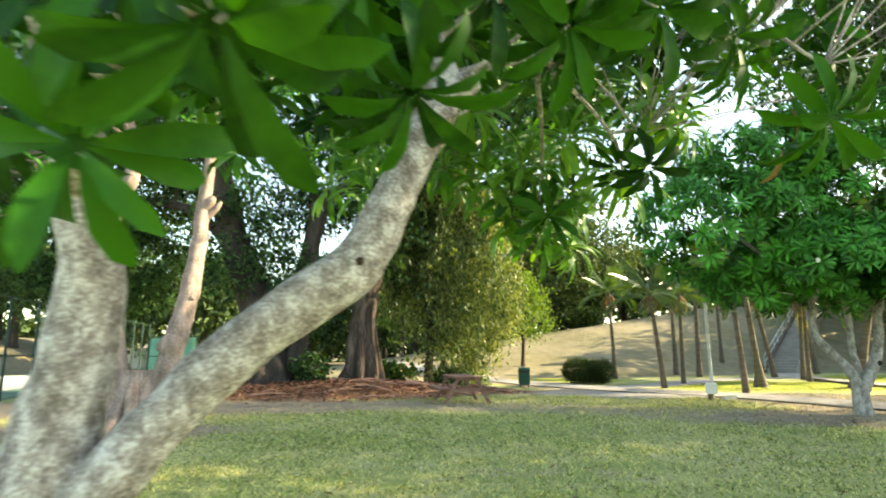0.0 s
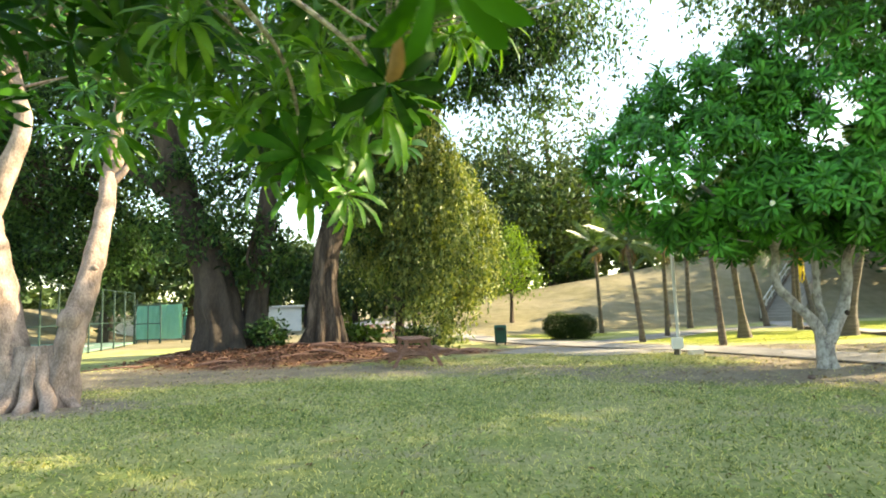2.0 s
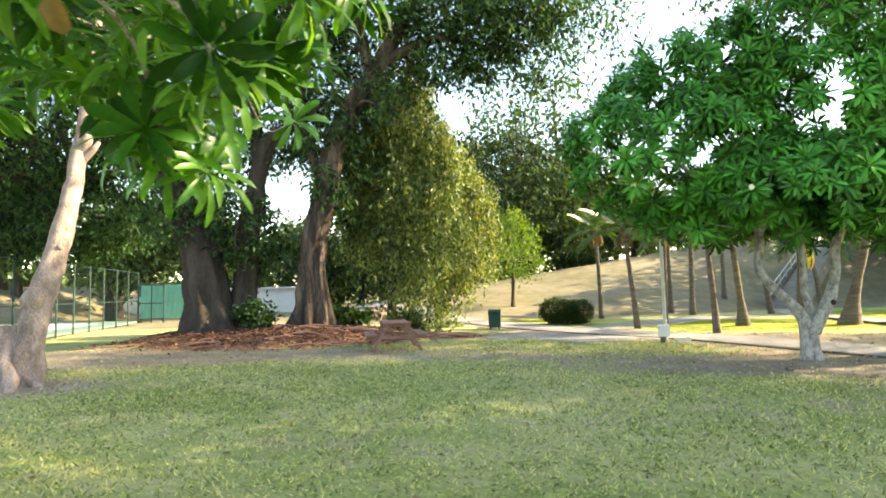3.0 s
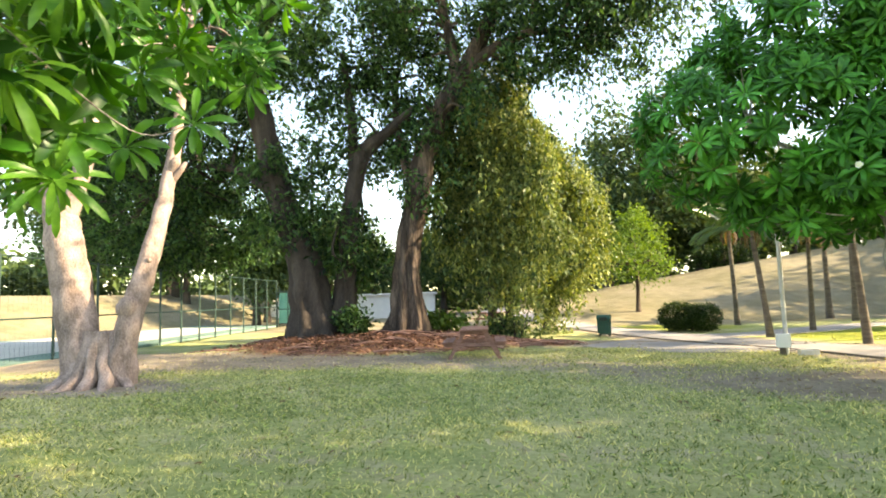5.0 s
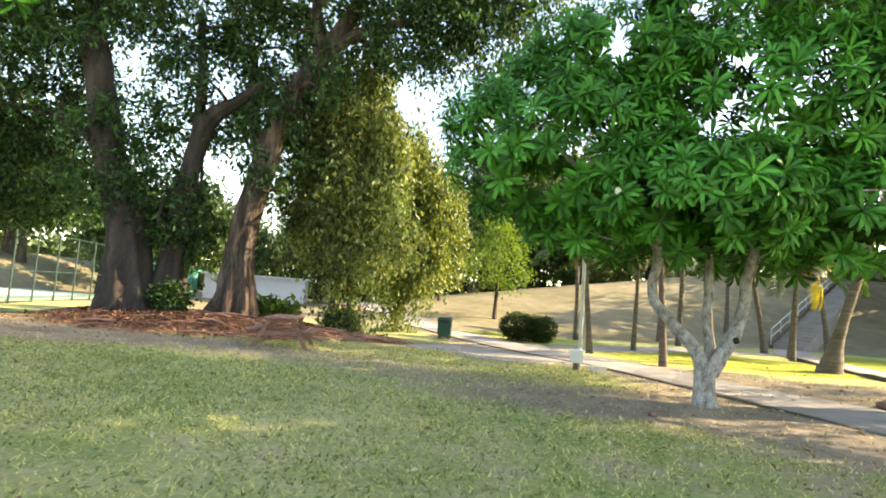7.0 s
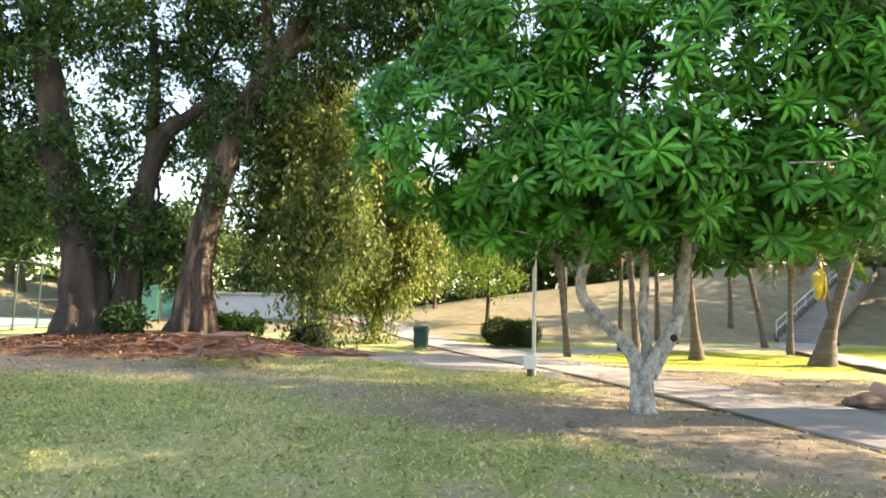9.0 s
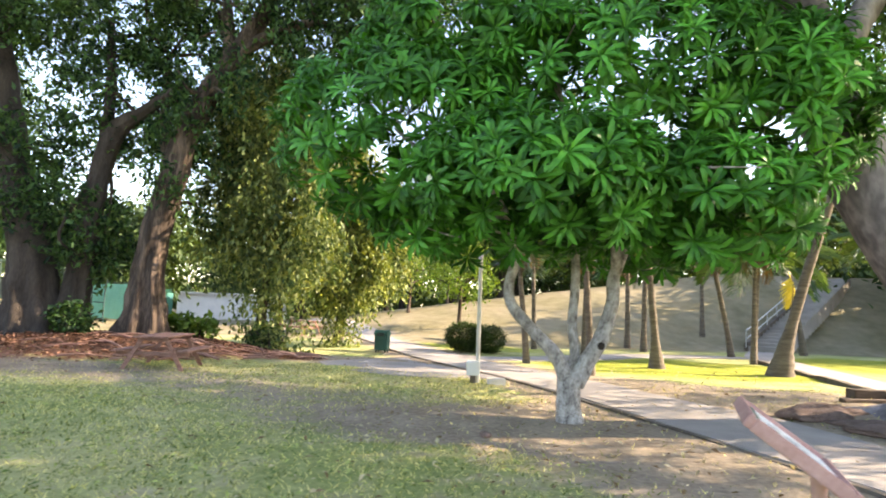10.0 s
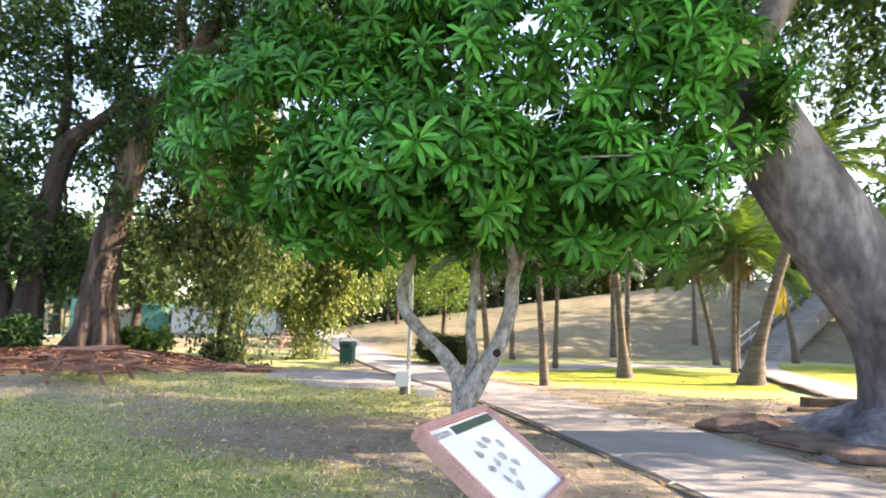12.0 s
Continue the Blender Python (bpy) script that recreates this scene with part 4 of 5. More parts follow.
    limbs.append([(2.0, 0, 8.3, 0.2), (1.6, 0.3, 10.3, 0.15), (1.2, 0.4, 12.6, 0.08)])
    limbs.append([(0.45, 0.1, -0.4, 0.42), (0.42, -0.1, 0.6, 0.26), (0.3, -0.2, 1.8, 0.2), (0.3, -0.1, 3.4, 0.16)])
    lobes = [(2.0, 0.5, 11.5, 3.2, 2.6, 2.2, 11447), (4.6, 0.5, 10.2, 2.6, 2.2, 1.6, 5723), (-0.2, 1.4, 9.2, 2.0, 2.0, 1.8, 5315), (6.4, 0.4, 11.4, 2.4, 2.0, 1.8, 3434), (8.2, 0.4, 12.6, 2.4, 2.0, 1.6, 2125), (1.0, 1.6, 5.0, 1.5, 1.4, 1.6, 1400), (3.2, -2.5, 13.2, 4.5, 2.5, 1.5, 5315), (0.4, 1.2, 6.8, 1.8, 1.2, 1.4, 1500), (6.4, 0.2, 10.0, 2.1, 1.6, 1.3, 3978), (4.8, 0.0, 8.8, 1.6, 1.3, 1.0, 2652), (7.2, 0.6, 8.7, 0.8, 0.8, 1.1, 773), (8.4, 0.2, 10.8, 1.4, 1.2, 1.2, 1326), (1.0, -0.6, 5.6, 1.1, 0.5, 1.9, 1300), (2.0, -0.5, 7.6, 1.4, 0.6, 1.4, 1300)]
    lobes = [(*q[:6], int(q[6] * 0.62)) for q in lobes]
    shade = leafy_tree("shade_tree", "tall leaning tree with fluted brown trunk on the mulch mound", at, limbs, lobes, M_DARKLEAF, M_BARK_BROWN, "brown fluted bark", 0.21, 0.5, 80, 0.235, 32,
               None, seg=40, rough=0.10, ridges=7, ridge_depth=0.15, freq=1.8)
    # hanging foliage that trails from the leaning tree's outer boughs
    r = np.random.default_rng(22)
    groups = []
    for k in range(170):
        x = 2.8 + 5.6 * r.random() ** 0.8
        top = r.uniform(9.8, 13.8)
        low = np.interp(x, [2.6, 4.2, 6.0, 8.4], [5.9, 6.8, 8.0, 9.0]) + r.exponential(1.0)
        groups.append(strands(np.array([[x, 19.3 + r.normal() * 0.9, top]]), [max(0.6, top - low)], 0.13, 0.5))
    pts = np.concatenate(groups) - np.array([-2.4, 19.4, z0])
    part("trailing_foliage", small_leaves("trailing_foliage", pts, 0.19, M_DARKLEAF, 0.7), None, shade)
    vine_trees()


def drapes(r, count, xr, yr, roof, hem_at, n=15, size=(0.2, 0.55)):
    """Narrow hanging curtains of leaves, each with its own top and hem; roof and hem_at give heights along x."""
    groups = []
    for k in range(count):
        vx, vy = r.uniform(*xr), r.uniform(*yr)
        top_at = np.interp(vx, *roof)
        vt = top_at * r.uniform(0.42, 1.0) if k % 4 else top_at * r.uniform(0.9, 1.12)
        hem = np.interp(vx, *hem_at) + r.exponential(0.9) if r.random() < 0.55 else vt * r.uniform(0.3, 0.7)
        vw = r.uniform(*size)
        lean = r.normal(size=2) * 0.35
        a, q = r.uniform(0, 2 * math.pi, n), np.sqrt(r.uniform(0.02, 1, n))
        x, y = vx + vw * q * np.cos(a), vy + vw * q * np.sin(a)
        top = vt - 1.0 * q * q - r.uniform(0, 0.8, n)
        ln = np.clip((top - hem - 0.7 * q) * r.uniform(0.5, 1.0, n), 0.4, 8.5)
        g = strands(np.stack([x, y, top], 1), ln, 0.065, 0.45)
        drop = np.clip((vt - g[:, 2]) / 5.0, 0, 1)[:, None]
        groups.append(g + drop * np.array([lean[0], lean[1], 0]) + 0.16 * np.sin(g[:, [2, 2, 2]] * np.array([2.1, 1.7, 0]) + np.array([k, 2 * k, 0])))
    pts = np.concatenate(groups)
    pts[:, 2] = np.maximum(pts[:, 2], 0.05)
    return pts


def vine_trees():
    """Two thin-stemmed trees smothered in climbers: one under the leaning tree, one standing behind it."""
    r = np.random.default_rng(21)
    ax, ay = 0.3, 21.9
    pts = drapes(r, 74, (-2.1, 1.7), (-1.6, 0.9), ([-2.1, -1.2, -0.4, 0.9, 1.7], [7.8, 9.8, 10.8, 10.2, 8.4]), ([-2.1, -1.2, -0.6, -0.2, 0.8, 1.7], [3.0, 1.6, 0.9, 0.5, 0.4, 1.2]), 14)
    low = [strands(np.array([[r.normal() * 0.6 + 0.35, -0.8 + r.normal() * 0.4, r.uniform(2.2, 4.6)]]), [r.uniform(1.8, 3.6)], 0.06, 0.15) for k in range(44)]
    pts = np.concatenate([pts] + low)
    pts[:, 2] = np.maximum(pts[:, 2], 0.05)
    limbs = [[(-0.5, 0.5, -0.2, 0.24), (-0.5, 0.5, 0.6, 0.18), (-0.4, 0.3, 2.6, 0.15), (-0.5, 0, 5.5, 0.12), (-0.6, 0, 8.8, 0.05)],
             [(0.1, 0.7, -0.2, 0.18), (0.1, 0.6, 1.0, 0.13), (-0.1, 0.3, 3.5, 0.1), (0.4, 0, 6.4, 0.05)],
             [(-0.5, 0, 5.5, 0.08), (-1.6, -0.3, 6.8, 0.05), (-2.4, -0.3, 7.2, 0.03)]]
    tree = leafy_tree("vine_draped_tree", "tree smothered in hanging grey-green vine curtains", (ax, ay, on_ground(ax, ay)), limbs, [(-0.8, 0, 8.2, 1.5, 1.2, 1.2, 1200)], M_VINELEAF, M_BARK_DARK, "", 0.19, 0.8, 30, 0.4, 26, pts, seg=10)
    # Darker leaves packed inside, so the shade between drapes is in the colour.
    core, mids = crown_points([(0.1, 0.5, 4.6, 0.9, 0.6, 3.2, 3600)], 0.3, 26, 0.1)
    part("inner_foliage", small_leaves("inner_foliage", core, 0.2, M_DARKLEAF, 0.5), None, tree, "inner leaves in a dark leaf colour that stands for shade")
    bx, by = 1.4, 26.1
    pts = drapes(r, 66, (-1.3, 2.4), (-1.0, 1.0), ([-1.3, 0.0, 0.9, 1.7, 2.4], [8.2, 9.2, 8.6, 7.6, 6.2]), ([-1.3, -0.6, 0.0, 1.1, 2.4], [0.5, 0.2, 0.2, 0.4, 1.6]), 14)
    low = [strands(np.array([[r.normal() * 0.55 + 0.35, -0.9 + r.normal() * 0.3, r.uniform(2.4, 5.0)]]), [r.uniform(2.0, 4.6)], 0.055, 0.15) for k in range(46)]
    pts = np.concatenate([pts] + low)
    pts[:, 2] = np.maximum(pts[:, 2], 0.06)
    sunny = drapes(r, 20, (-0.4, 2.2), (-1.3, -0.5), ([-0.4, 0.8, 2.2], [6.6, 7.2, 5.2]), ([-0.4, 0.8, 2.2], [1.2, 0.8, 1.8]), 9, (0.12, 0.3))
    limbs = [[(0.0, 0, -0.3, 0.30), (0.0, 0, 0.3, 0.2), (0.1, 0, 2.0, 0.17), (0.2, 0, 4.5, 0.14), (0.1, 0, 7.4, 0.06)],
             [(0.1, 0, 2.2, 0.11), (-0.7, 0.2, 4.2, 0.08), (-1.0, 0.2, 6.4, 0.04)], [(0.2, 0, 4.2, 0.09), (1.1, 0.1, 5.8, 0.06), (1.9, 0.2, 5.9, 0.03)]]
    tree = leafy_tree("vine_draped_tree", "thin-stemmed tree hung with yellowish sunlit vine curtains", (bx, by, on_ground(bx, by)), limbs, [(0.2, 0, 7.2, 1.3, 1.2, 1.0, 900)], M_VINELEAF, M_BARK_DARK, "", 0.19, 0.8, 24, 0.4, 26, pts, seg=10)
    part("sunlit_drape", small_leaves("sunlit_drape", sunny, 0.18, M_SUNLITVINE, 0.8), None, tree, "vine drape with sunlight in its yellow-green leaf colour")
    # The same darker leaf core, standing for shade behind these drapes.
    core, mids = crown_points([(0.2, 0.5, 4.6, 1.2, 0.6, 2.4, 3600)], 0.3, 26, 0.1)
    part("inner_foliage", small_leaves("inner_foliage", core, 0.2, M_DARKLEAF, 0.5), None, tree, "inner leaves in a dark leaf colour that stands for shade")


big_trees()


def right_tree():
    at = (14.2, 12.6, 0.05)
    limbs = []
    limbs.append([(0.35, 0, -0.35, 1.75), (0.38, 0, -0.05, 1.32), (0.42, 0, 0.22, 0.98), (0.42, 0, 0.55, 0.76), (0.2, 0, 1.3, 0.60), (-0.28, 0, 2.2, 0.58), (-0.86, 0, 3.1, 0.56), (-1.36, 0, 4.1, 0.49), (-1.72, 0, 5.0, 0.44), (-2.0, 0.1, 6.4, 0.36), (-2.6, 0.3, 8.4, 0.22), (-3.2, 0.4, 10, 0.1)])
    limbs.append([(0.9, -0.15, -0.2, 0.95), (0.95, -0.1, 0.5, 0.68), (1.05, 0.0, 1.6, 0.54), (1.1, 0.1, 2.6, 0.47), (1.05, 0.1, 4.5, 0.42), (1.1, 0.1, 7, 0.32), (1.4, 0.2, 10, 0.15)])
    limbs.append([(1.08, 0.1, 5.5, 0.25), (3.0, 2.0, 8.0, 0.2), (5.0, 5.0, 10.0, 0.14), (6.5, 7.5, 11.5, 0.07)])
    limbs.append([(-1.7, 0, 4.9, 0.25), (-0.9, 0.2, 6.2, 0.2), (0.0, 0.3, 7.6, 0.14), (0.6, 0.4, 9, 0.08)])
    limbs.append([(0.0, 0.3, 0.16, 0.42), (-0.6, 0.5, 0.0, 0.30), (-1.2, 0.8, -0.06, 0.20), (-1.8, 1.15, -0.1, 0.12)])
    limbs.append([(0.75, -0.45, 1.75, 0.14), (0.72, -0.56, 1.82, 0.17), (0.72, -0.6, 1.9, 0.1)])
    limbs.append([(-0.3, -0.4, 0.1, 0.40), (-0.8, -0.75, -0.06, 0.26), (-1.3, -1.05, -0.14, 0.15)])
    limbs.append([(0.35, -0.5, 0.1, 0.5), (0.4, -1.0, -0.08, 0.36), (0.5, -1.6, -0.16, 0.2)])
    # Many of these lobes hang out of view, added to shade lawn and path.
    lobes = [(-2.6, 0.4, 9.0, 3.2, 2.8, 1.9, 9000), (1.2, 0.4, 9.0, 3.6, 3.0, 2.2, 10500), (4.6, 0.6, 7.8, 2.8, 2.8, 2.2, 4500), (1.6, 2.5, 6.6, 2.2, 1.8, 1.4, 1500), (4.5, -5.0, 7.6, 3.6, 3.0, 1.6, 7000), (7.5, -6.5, 9.5, 3.6, 3.0, 2.0, 6500), (8.0, -4.5, 6.2, 2.6, 3.0, 1.5, 3500), (0.3, -3.0, 8.6, 3.6, 2.6, 1.5, 3600), (2.6, 1.6, 6.0, 1.5, 1.5, 1.0, 1500)]
    lobes += [(-2.2, 5.2, 10.8, 3.0, 2.2, 1.4, 2700), (0.6, 4.6, 9.8, 2.6, 2.0, 1.3, 2600), (-4.4, -2.0, 10.6, 3.0, 3.0, 1.6, 2600), (0.4, -6.0, 9.0, 4.0, 2.6, 1.5, 6000), (4.4, 4.0, 9.0, 3.4, 3.8, 3.0, 6500), (5.4, 8.6, 11.2, 3.6, 3.8, 3.2, 6500), (8.5, 5.5, 11.5, 3.4, 4.0, 3.0, 5000), (7.0, 0.5, 10.8, 3.0, 3.4, 2.0, 4000), (7.5, -1.5, 5.4, 2.4, 2.8, 1.5, 2600), (8.5, 2.2, 5.8, 2.4, 2.6, 1.6, 3000), (7.6, 5.4, 5.8, 2.0, 2.4, 1.4, 1800)]
    leafy_tree("leaning_tree", "massive smooth grey trunk leaning over the path, flared roots", at, limbs, lobes, M_DARKLEAF, M_BARK_RIGHT, "smooth grey bark", 0.2, 0.5, 70, 0.32, 34, None, seg=26, rough=0.06, freq=1.2)


right_tree()


def unseen_shade_tree():
    """An added, unseen broad tree across the path, whose crown keeps the near lawn in shade."""
    at = (21.5, 8.6, on_ground(21.5, 8.6))
    limbs = [[(0, 0, -0.3, 0.7), (0, 0, 0.4, 0.48), (-0.1, 0, 2.4, 0.4), (0.1, 0.1, 4.6, 0.34), (0, 0, 8, 0.2), (0, 0, 10.5, 0.08)],
             [(0, 0, 3.8, 0.24), (-1.6, -0.4, 6.0, 0.18), (-3.0, -0.6, 7.6, 0.08)], [(0.1, 0.1, 4.4, 0.24), (1.6, 1.2, 6.4, 0.17), (2.8, 2.0, 8.2, 0.08)],
             [(0.1, 0.1, 4.8, 0.22), (0.6, -2.0, 6.6, 0.16), (0.8, -3.8, 7.8, 0.08)]]
    lobes = [(-1.6, 0.2, 7.8, 2.8, 3.0, 1.8, 6500), (1.6, 1.2, 8.8, 3.0, 3.0, 2.0, 6000), (0.4, -3.0, 8.0, 3.0, 2.6, 1.8, 3000), (0, 0, 10.6, 2.6, 2.8, 1.4, 4000), (3.4, -2.0, 9.8, 2.4, 2.6, 1.6, 3600)]
    leafy_tree("added_shade_tree", "broad unseen tree added across the footpath to shade the lawn", at, limbs, lobes, M_DARKLEAF, M_BARK_BROWN, "", 0.26, 0.4, 50, 0.34, 30, seg=16)


unseen_shade_tree()


def frond_mesh(name, length, mat, sag, seed=0, pairs=26):
    """A feather-shaped palm leaf that grows along x and bends down."""
    r = np.random.default_rng(seed)
    V, T = [], []

    def spine(s):
        return np.array([length * (s - 0.18 * sag * s ** 3), 0, length * (0.12 * s - sag * 0.62 * s * s)])
    for i in range(10):
        a, b = spine(i / 10), spine((i + 1) / 10)
        w = 0.035 * (1 - i / 11)
        k = len(V)
        V += [a + [0, w, 0], a - [0, w, 0], b + [0, w * 0.9, 0], b - [0, w * 0.9, 0], a + [0, 0, -w], b + [0, 0, -w]]
        T += [(k, k + 1, k + 3), (k, k + 3, k + 2), (k, k + 2, k + 5), (k, k + 5, k + 4), (k + 1, k + 4, k + 5), (k + 1, k + 5, k + 3)]
    for i in range(pairs):
        s = 0.16 + 0.84 * i / (pairs - 1)
        p = spine(s)
        ln = length * 0.30 * (0.35 + math.sin(math.pi * min(1.0, 0.12 + 0.8 * s))) * r.uniform(0.8, 1.1)
        for side in (-1, 1):
            d = np.array([0.55 + 0.5 * s, side * 0.8, -0.35 - 0.25 * r.random()])
            d /= np.linalg.norm(d)
            w = np.array([0.035, 0, 0.008])
            mid, tip = p + d * ln * 0.5 + [0, 0, 0.03], p + d * ln + [0, 0, -0.18 * ln]
            k = len(V)
            V += [p - w * 0.5, p + w * 0.5, mid + w, mid - w, tip]
            T += [(k, k + 1, k + 2), (k, k + 2, k + 3), (k + 3, k + 2, k + 4)]
    return quick_mesh(name, np.array(V), np.array(T), mat, True)


FRONDS = [frond_mesh("frond", 2.1, M_PALMLEAF, s, i) for i, s in enumerate((0.35, 0.6, 0.85, 1.1))]
DEAD_FROND = frond_mesh("dry_frond", 1.5, M_DEADFROND, 1.3, 9, 16)
YELLOW_FROND = frond_mesh("yellow_frond", 1.5, M_YELLOWLEAF, 0.5, 10, 24)


def palm(x, y, tall, radius, lean=(0.0, 0.0), spread=1.0, fronds=15, dry=4, foot=1.5, seed=0, label="coconut palm with ringed trunk and drooping green fronds"):
    r = np.random.default_rng(100 + seed)
    radius *= 0.84
    tree = thing("coconut_palm", label, "palm tree", (x, y, on_ground(x, y)), group="palms below the bank")
    n = 9
    line = [(lean[0] * (i / n) ** 1.15, lean[1] * (i / n) ** 1.15, tall * i / n - (0.1 if i == 0 else 0), radius * (foot if i == 0 else 1 + 0.3 * (foot - 1) if i == 1 else 1 - 0.35 * i / n)) for i in range(n + 1)]
    c = smooth_line(line, 7)
    ring = c.copy()
    ring[1::2, 3] *= 0.94
    trunk_part([[tuple(p) for p in ring]], M_BARK_PALM, tree, "ringed grey-brown trunk", seg=12, steps=1, rough=0.04)
    top = (lean[0], lean[1], tall - 0.05)
    for i in range(fronds):
        m = pose(*top, 0, 0, i * 137.5 + r.uniform(-12, 12)) @ pose(0, 0, 0, 0, -70 + 82 * (i / fronds), r.uniform(-10, 10)) @ Matrix.Scale(spread * r.uniform(0.85, 1.1), 4)
        part("frond", FRONDS[min(3, int(4 * i / fronds))], None, tree, "", m)
    for i in range(dry):
        part("dry_frond", DEAD_FROND, None, tree, "brown hanging dry frond", pose(*top, 0, 35, i * 97 + seed * 31) @ Matrix.Scale(0.6 * spread, 4))
    return tree


palm(8.62, 21.75, 3.6, 0.12, (-0.35, 0), 0.75, 12, 4, 1.3, 1)
palm(10.13, 18.85, 4.1, 0.12, (-0.25, 0), 0.85, 13, 3, 1.3, 2)
palm(12.63, 22.4, 4.6, 0.155, (-0.35, 0.1), 0.9, 13, 3, 2.3, 3)
palm(15.8, 21.5, 6.4, 0.20, (2.1, 0.3), 1.0, 15, 3, 2.5, 4, "leaning coconut palm with a swollen trunk base")
palm(10.74, 25.0, 3.9, 0.11, (0.1, 0), 0.8, 12, 4, 1.3, 5)
palm(9.2, 29.5, 4.4, 0.13, (-0.1, 0), 0.85, 12, 4, 1.3, 6)
palm(14.0, 33.5, 4.2, 0.17, (0.0, 0), 0.8, 12, 3, 1.4, 7)
palm(14.2, 31.0, 4.8, 0.16, (0.1, 0), 0.8, 12, 3, 1.4, 8)
palm(17.5, 27.4, 4.2, 0.13, (0.25, 0), 1.15, 22, 5, 1.4, 9)
palm(17.0, 26.2, 4.4, 0.12, (0.15, 0), 1.1, 20, 4, 1.4, 10)
palm(17.6, 29.9, 4.4, 0.15, (-0.8, 0), 0.95, 18, 4, 1.4, 11)
palm(19.2, 38.5, 4.6, 0.16, (0.0, 0), 1.0, 18, 3, 1.4, 12)
palm(23.0, 27.5, 5.0, 0.15, (-0.4, 0), 1.0, 16, 3, 1.5, 14)
palm_f = palm(22.3, 33.6, 6.0, 0.16, (-0.9, 0), 1.0, 15, 3, 1.5, 13, "coconut palm with one bright yellow hanging frond")
part("yellow_frond", YELLOW_FROND, None, palm_f, "bright yellow dying frond", pose(-0.72, -0.3, 4.0, 0, 78, -70) @ Matrix.Scale(1.15, 4))

# young trees, far woods and hedges
for i, (x, y, tall, w, n) in enumerate(((5.4, 35.2, 5.6, 2.2, 3600), (1.6, 41.0, 5.0, 2.2, 2600), (-2.4, 44.0, 6.0, 2.6, 2600), (3.6, 46.0, 6.0, 2.4, 2400))):
    leafy_tree("young_tree", "small broad-crowned green tree on the dry slope", (x, y, on_ground(x, y)),
               [[(0, 0, -0.1, 0.16), (0.02, 0, 0.6, 0.11), (0.05, 0, 1.8, 0.10), (0, 0, 3.2, 0.07), (0, 0, tall - 0.6, 0.03)]],
               [(0, 0, tall * 0.50, w, w, tall * 0.20, n // 2), (0.1, 0, tall * 0.72, w * 0.75, w * 0.75, tall * 0.2, n // 3), (0, 0, tall * 0.9, w * 0.4, w * 0.4, tall * 0.12, n // 6)],
               M_BRIGHTLEAF, M_BARK_BROWN, "", 0.2, 0.3, 14, 0.3, 20, group="young trees on the slope", seg=8)


def far_trees():
    r = np.random.default_rng(33)
    rows = [(-46, 46, 9), (-39, 50, 11), (-33, 44, 8), (-27, 54, 12), (-21, 60, 12), (-14, 64, 12), (-8, 60, 10), (-2, 58, 13), (4, 60, 12), (9, 56, 11), (14, 62, 10), (20, 60, 9), (27, 58, 9), (34, 60, 11), (42, 50, 11), (50, 44, 12)]
    rows += [(-52, 36, 10), (-50, 26, 11), (31, 52, 11), (38, 45, 13), (4, 50, 14), (7.5, 51, 16), (11.2, 53, 19), (-25, 46, 7), (-31, 43, 8), (-39, 38, 12), (-47, 32, 13), (2, 66, 17), (-6, 70, 17), (16, 70, 15), (8.5, 57, 15), (-16, 40, 7)]
    # Those beyond x 30 here are added out of view to shade the bank.
    rows += [(-22, 40, 7), (-13, 60, 11), (36, 36, 12), (44, 38, 14), (15, 57, 12), (34.5, 40.5, 13), (33.5, 34.5, 12)]
    for i, (x, y, t) in enumerate(rows):
        t = min(t, 8.0) if -34 < x < -10 else t
        w = t * r.uniform(0.34, 0.44)
        up = 0.22 * t if x < -12 else 0.0
        leafy_tree("distant_tree", "distant broad green tree behind the park", (x, y, on_ground(x, y)),
                   [[(0, 0, -0.2, 0.4), (0, 0, 1.5, 0.26), (0.2, 0, t * 0.5, 0.2), (0, 0, t * 0.85, 0.08)]],
                   [(r.uniform(-1, 1), 0, t * 0.42 + up, w, w, t * 0.28, 1700), (r.uniform(-1.5, 1.5), 0, t * 0.72 + up, w * 0.8, w * 0.8, t * 0.22, 1300), (w * 0.5, -w * 0.4, t * 0.45 + up, w * 0.6, w * 0.6, t * 0.25, 900)],
                   M_FARLEAF, M_BARK_DARK, "", 0.55, 0.3, 10, 0.7, 20, group="distant trees round the park", seg=8)


far_trees()


def shrub(name, label, at, lobes, leaf, size=0.07, category="shrub", spread=0.1, stems=True):
    sh = thing(name, label, category, at)
    pts, mids = crown_points(lobes, spread, 14, 0.75)
    pts[:, 2] = np.maximum(pts[:, 2], 0.02)
    part("foliage", small_leaves("foliage", pts, size, leaf, 0.0, 0.6), None, sh)
    limbs = [[(0.2 * math.cos(a), 0.15 * math.sin(a), -0.08, 0.035), (0.3 * math.cos(a), 0.25 * math.sin(a), 0.3, 0.025), (0.5 * math.cos(a), 0.4 * math.sin(a), 0.6, 0.012)] for a in (0.3, 1.4, 2.5, 3.6, 4.8, 5.7)]
    V, F = limb_mesh(limbs, 6, 3)
    part("stems", mesh_of("stems", V, F, M_BARK_DARK, True), None, sh)


shrub("clipped_bush", "dark green clipped round bush with two humps beside the path", (6.85, 25.7, on_ground(6.85, 25.7)),
      [(-0.44, 0, 0.56, 0.74, 0.62, 0.56, 9000), (0.50, 0, 0.53, 0.62, 0.56, 0.53, 7000), (0.0, 0, 0.48, 0.75, 0.5, 0.46, 4000)], M_HEDGE, 0.06, spread=0.06)
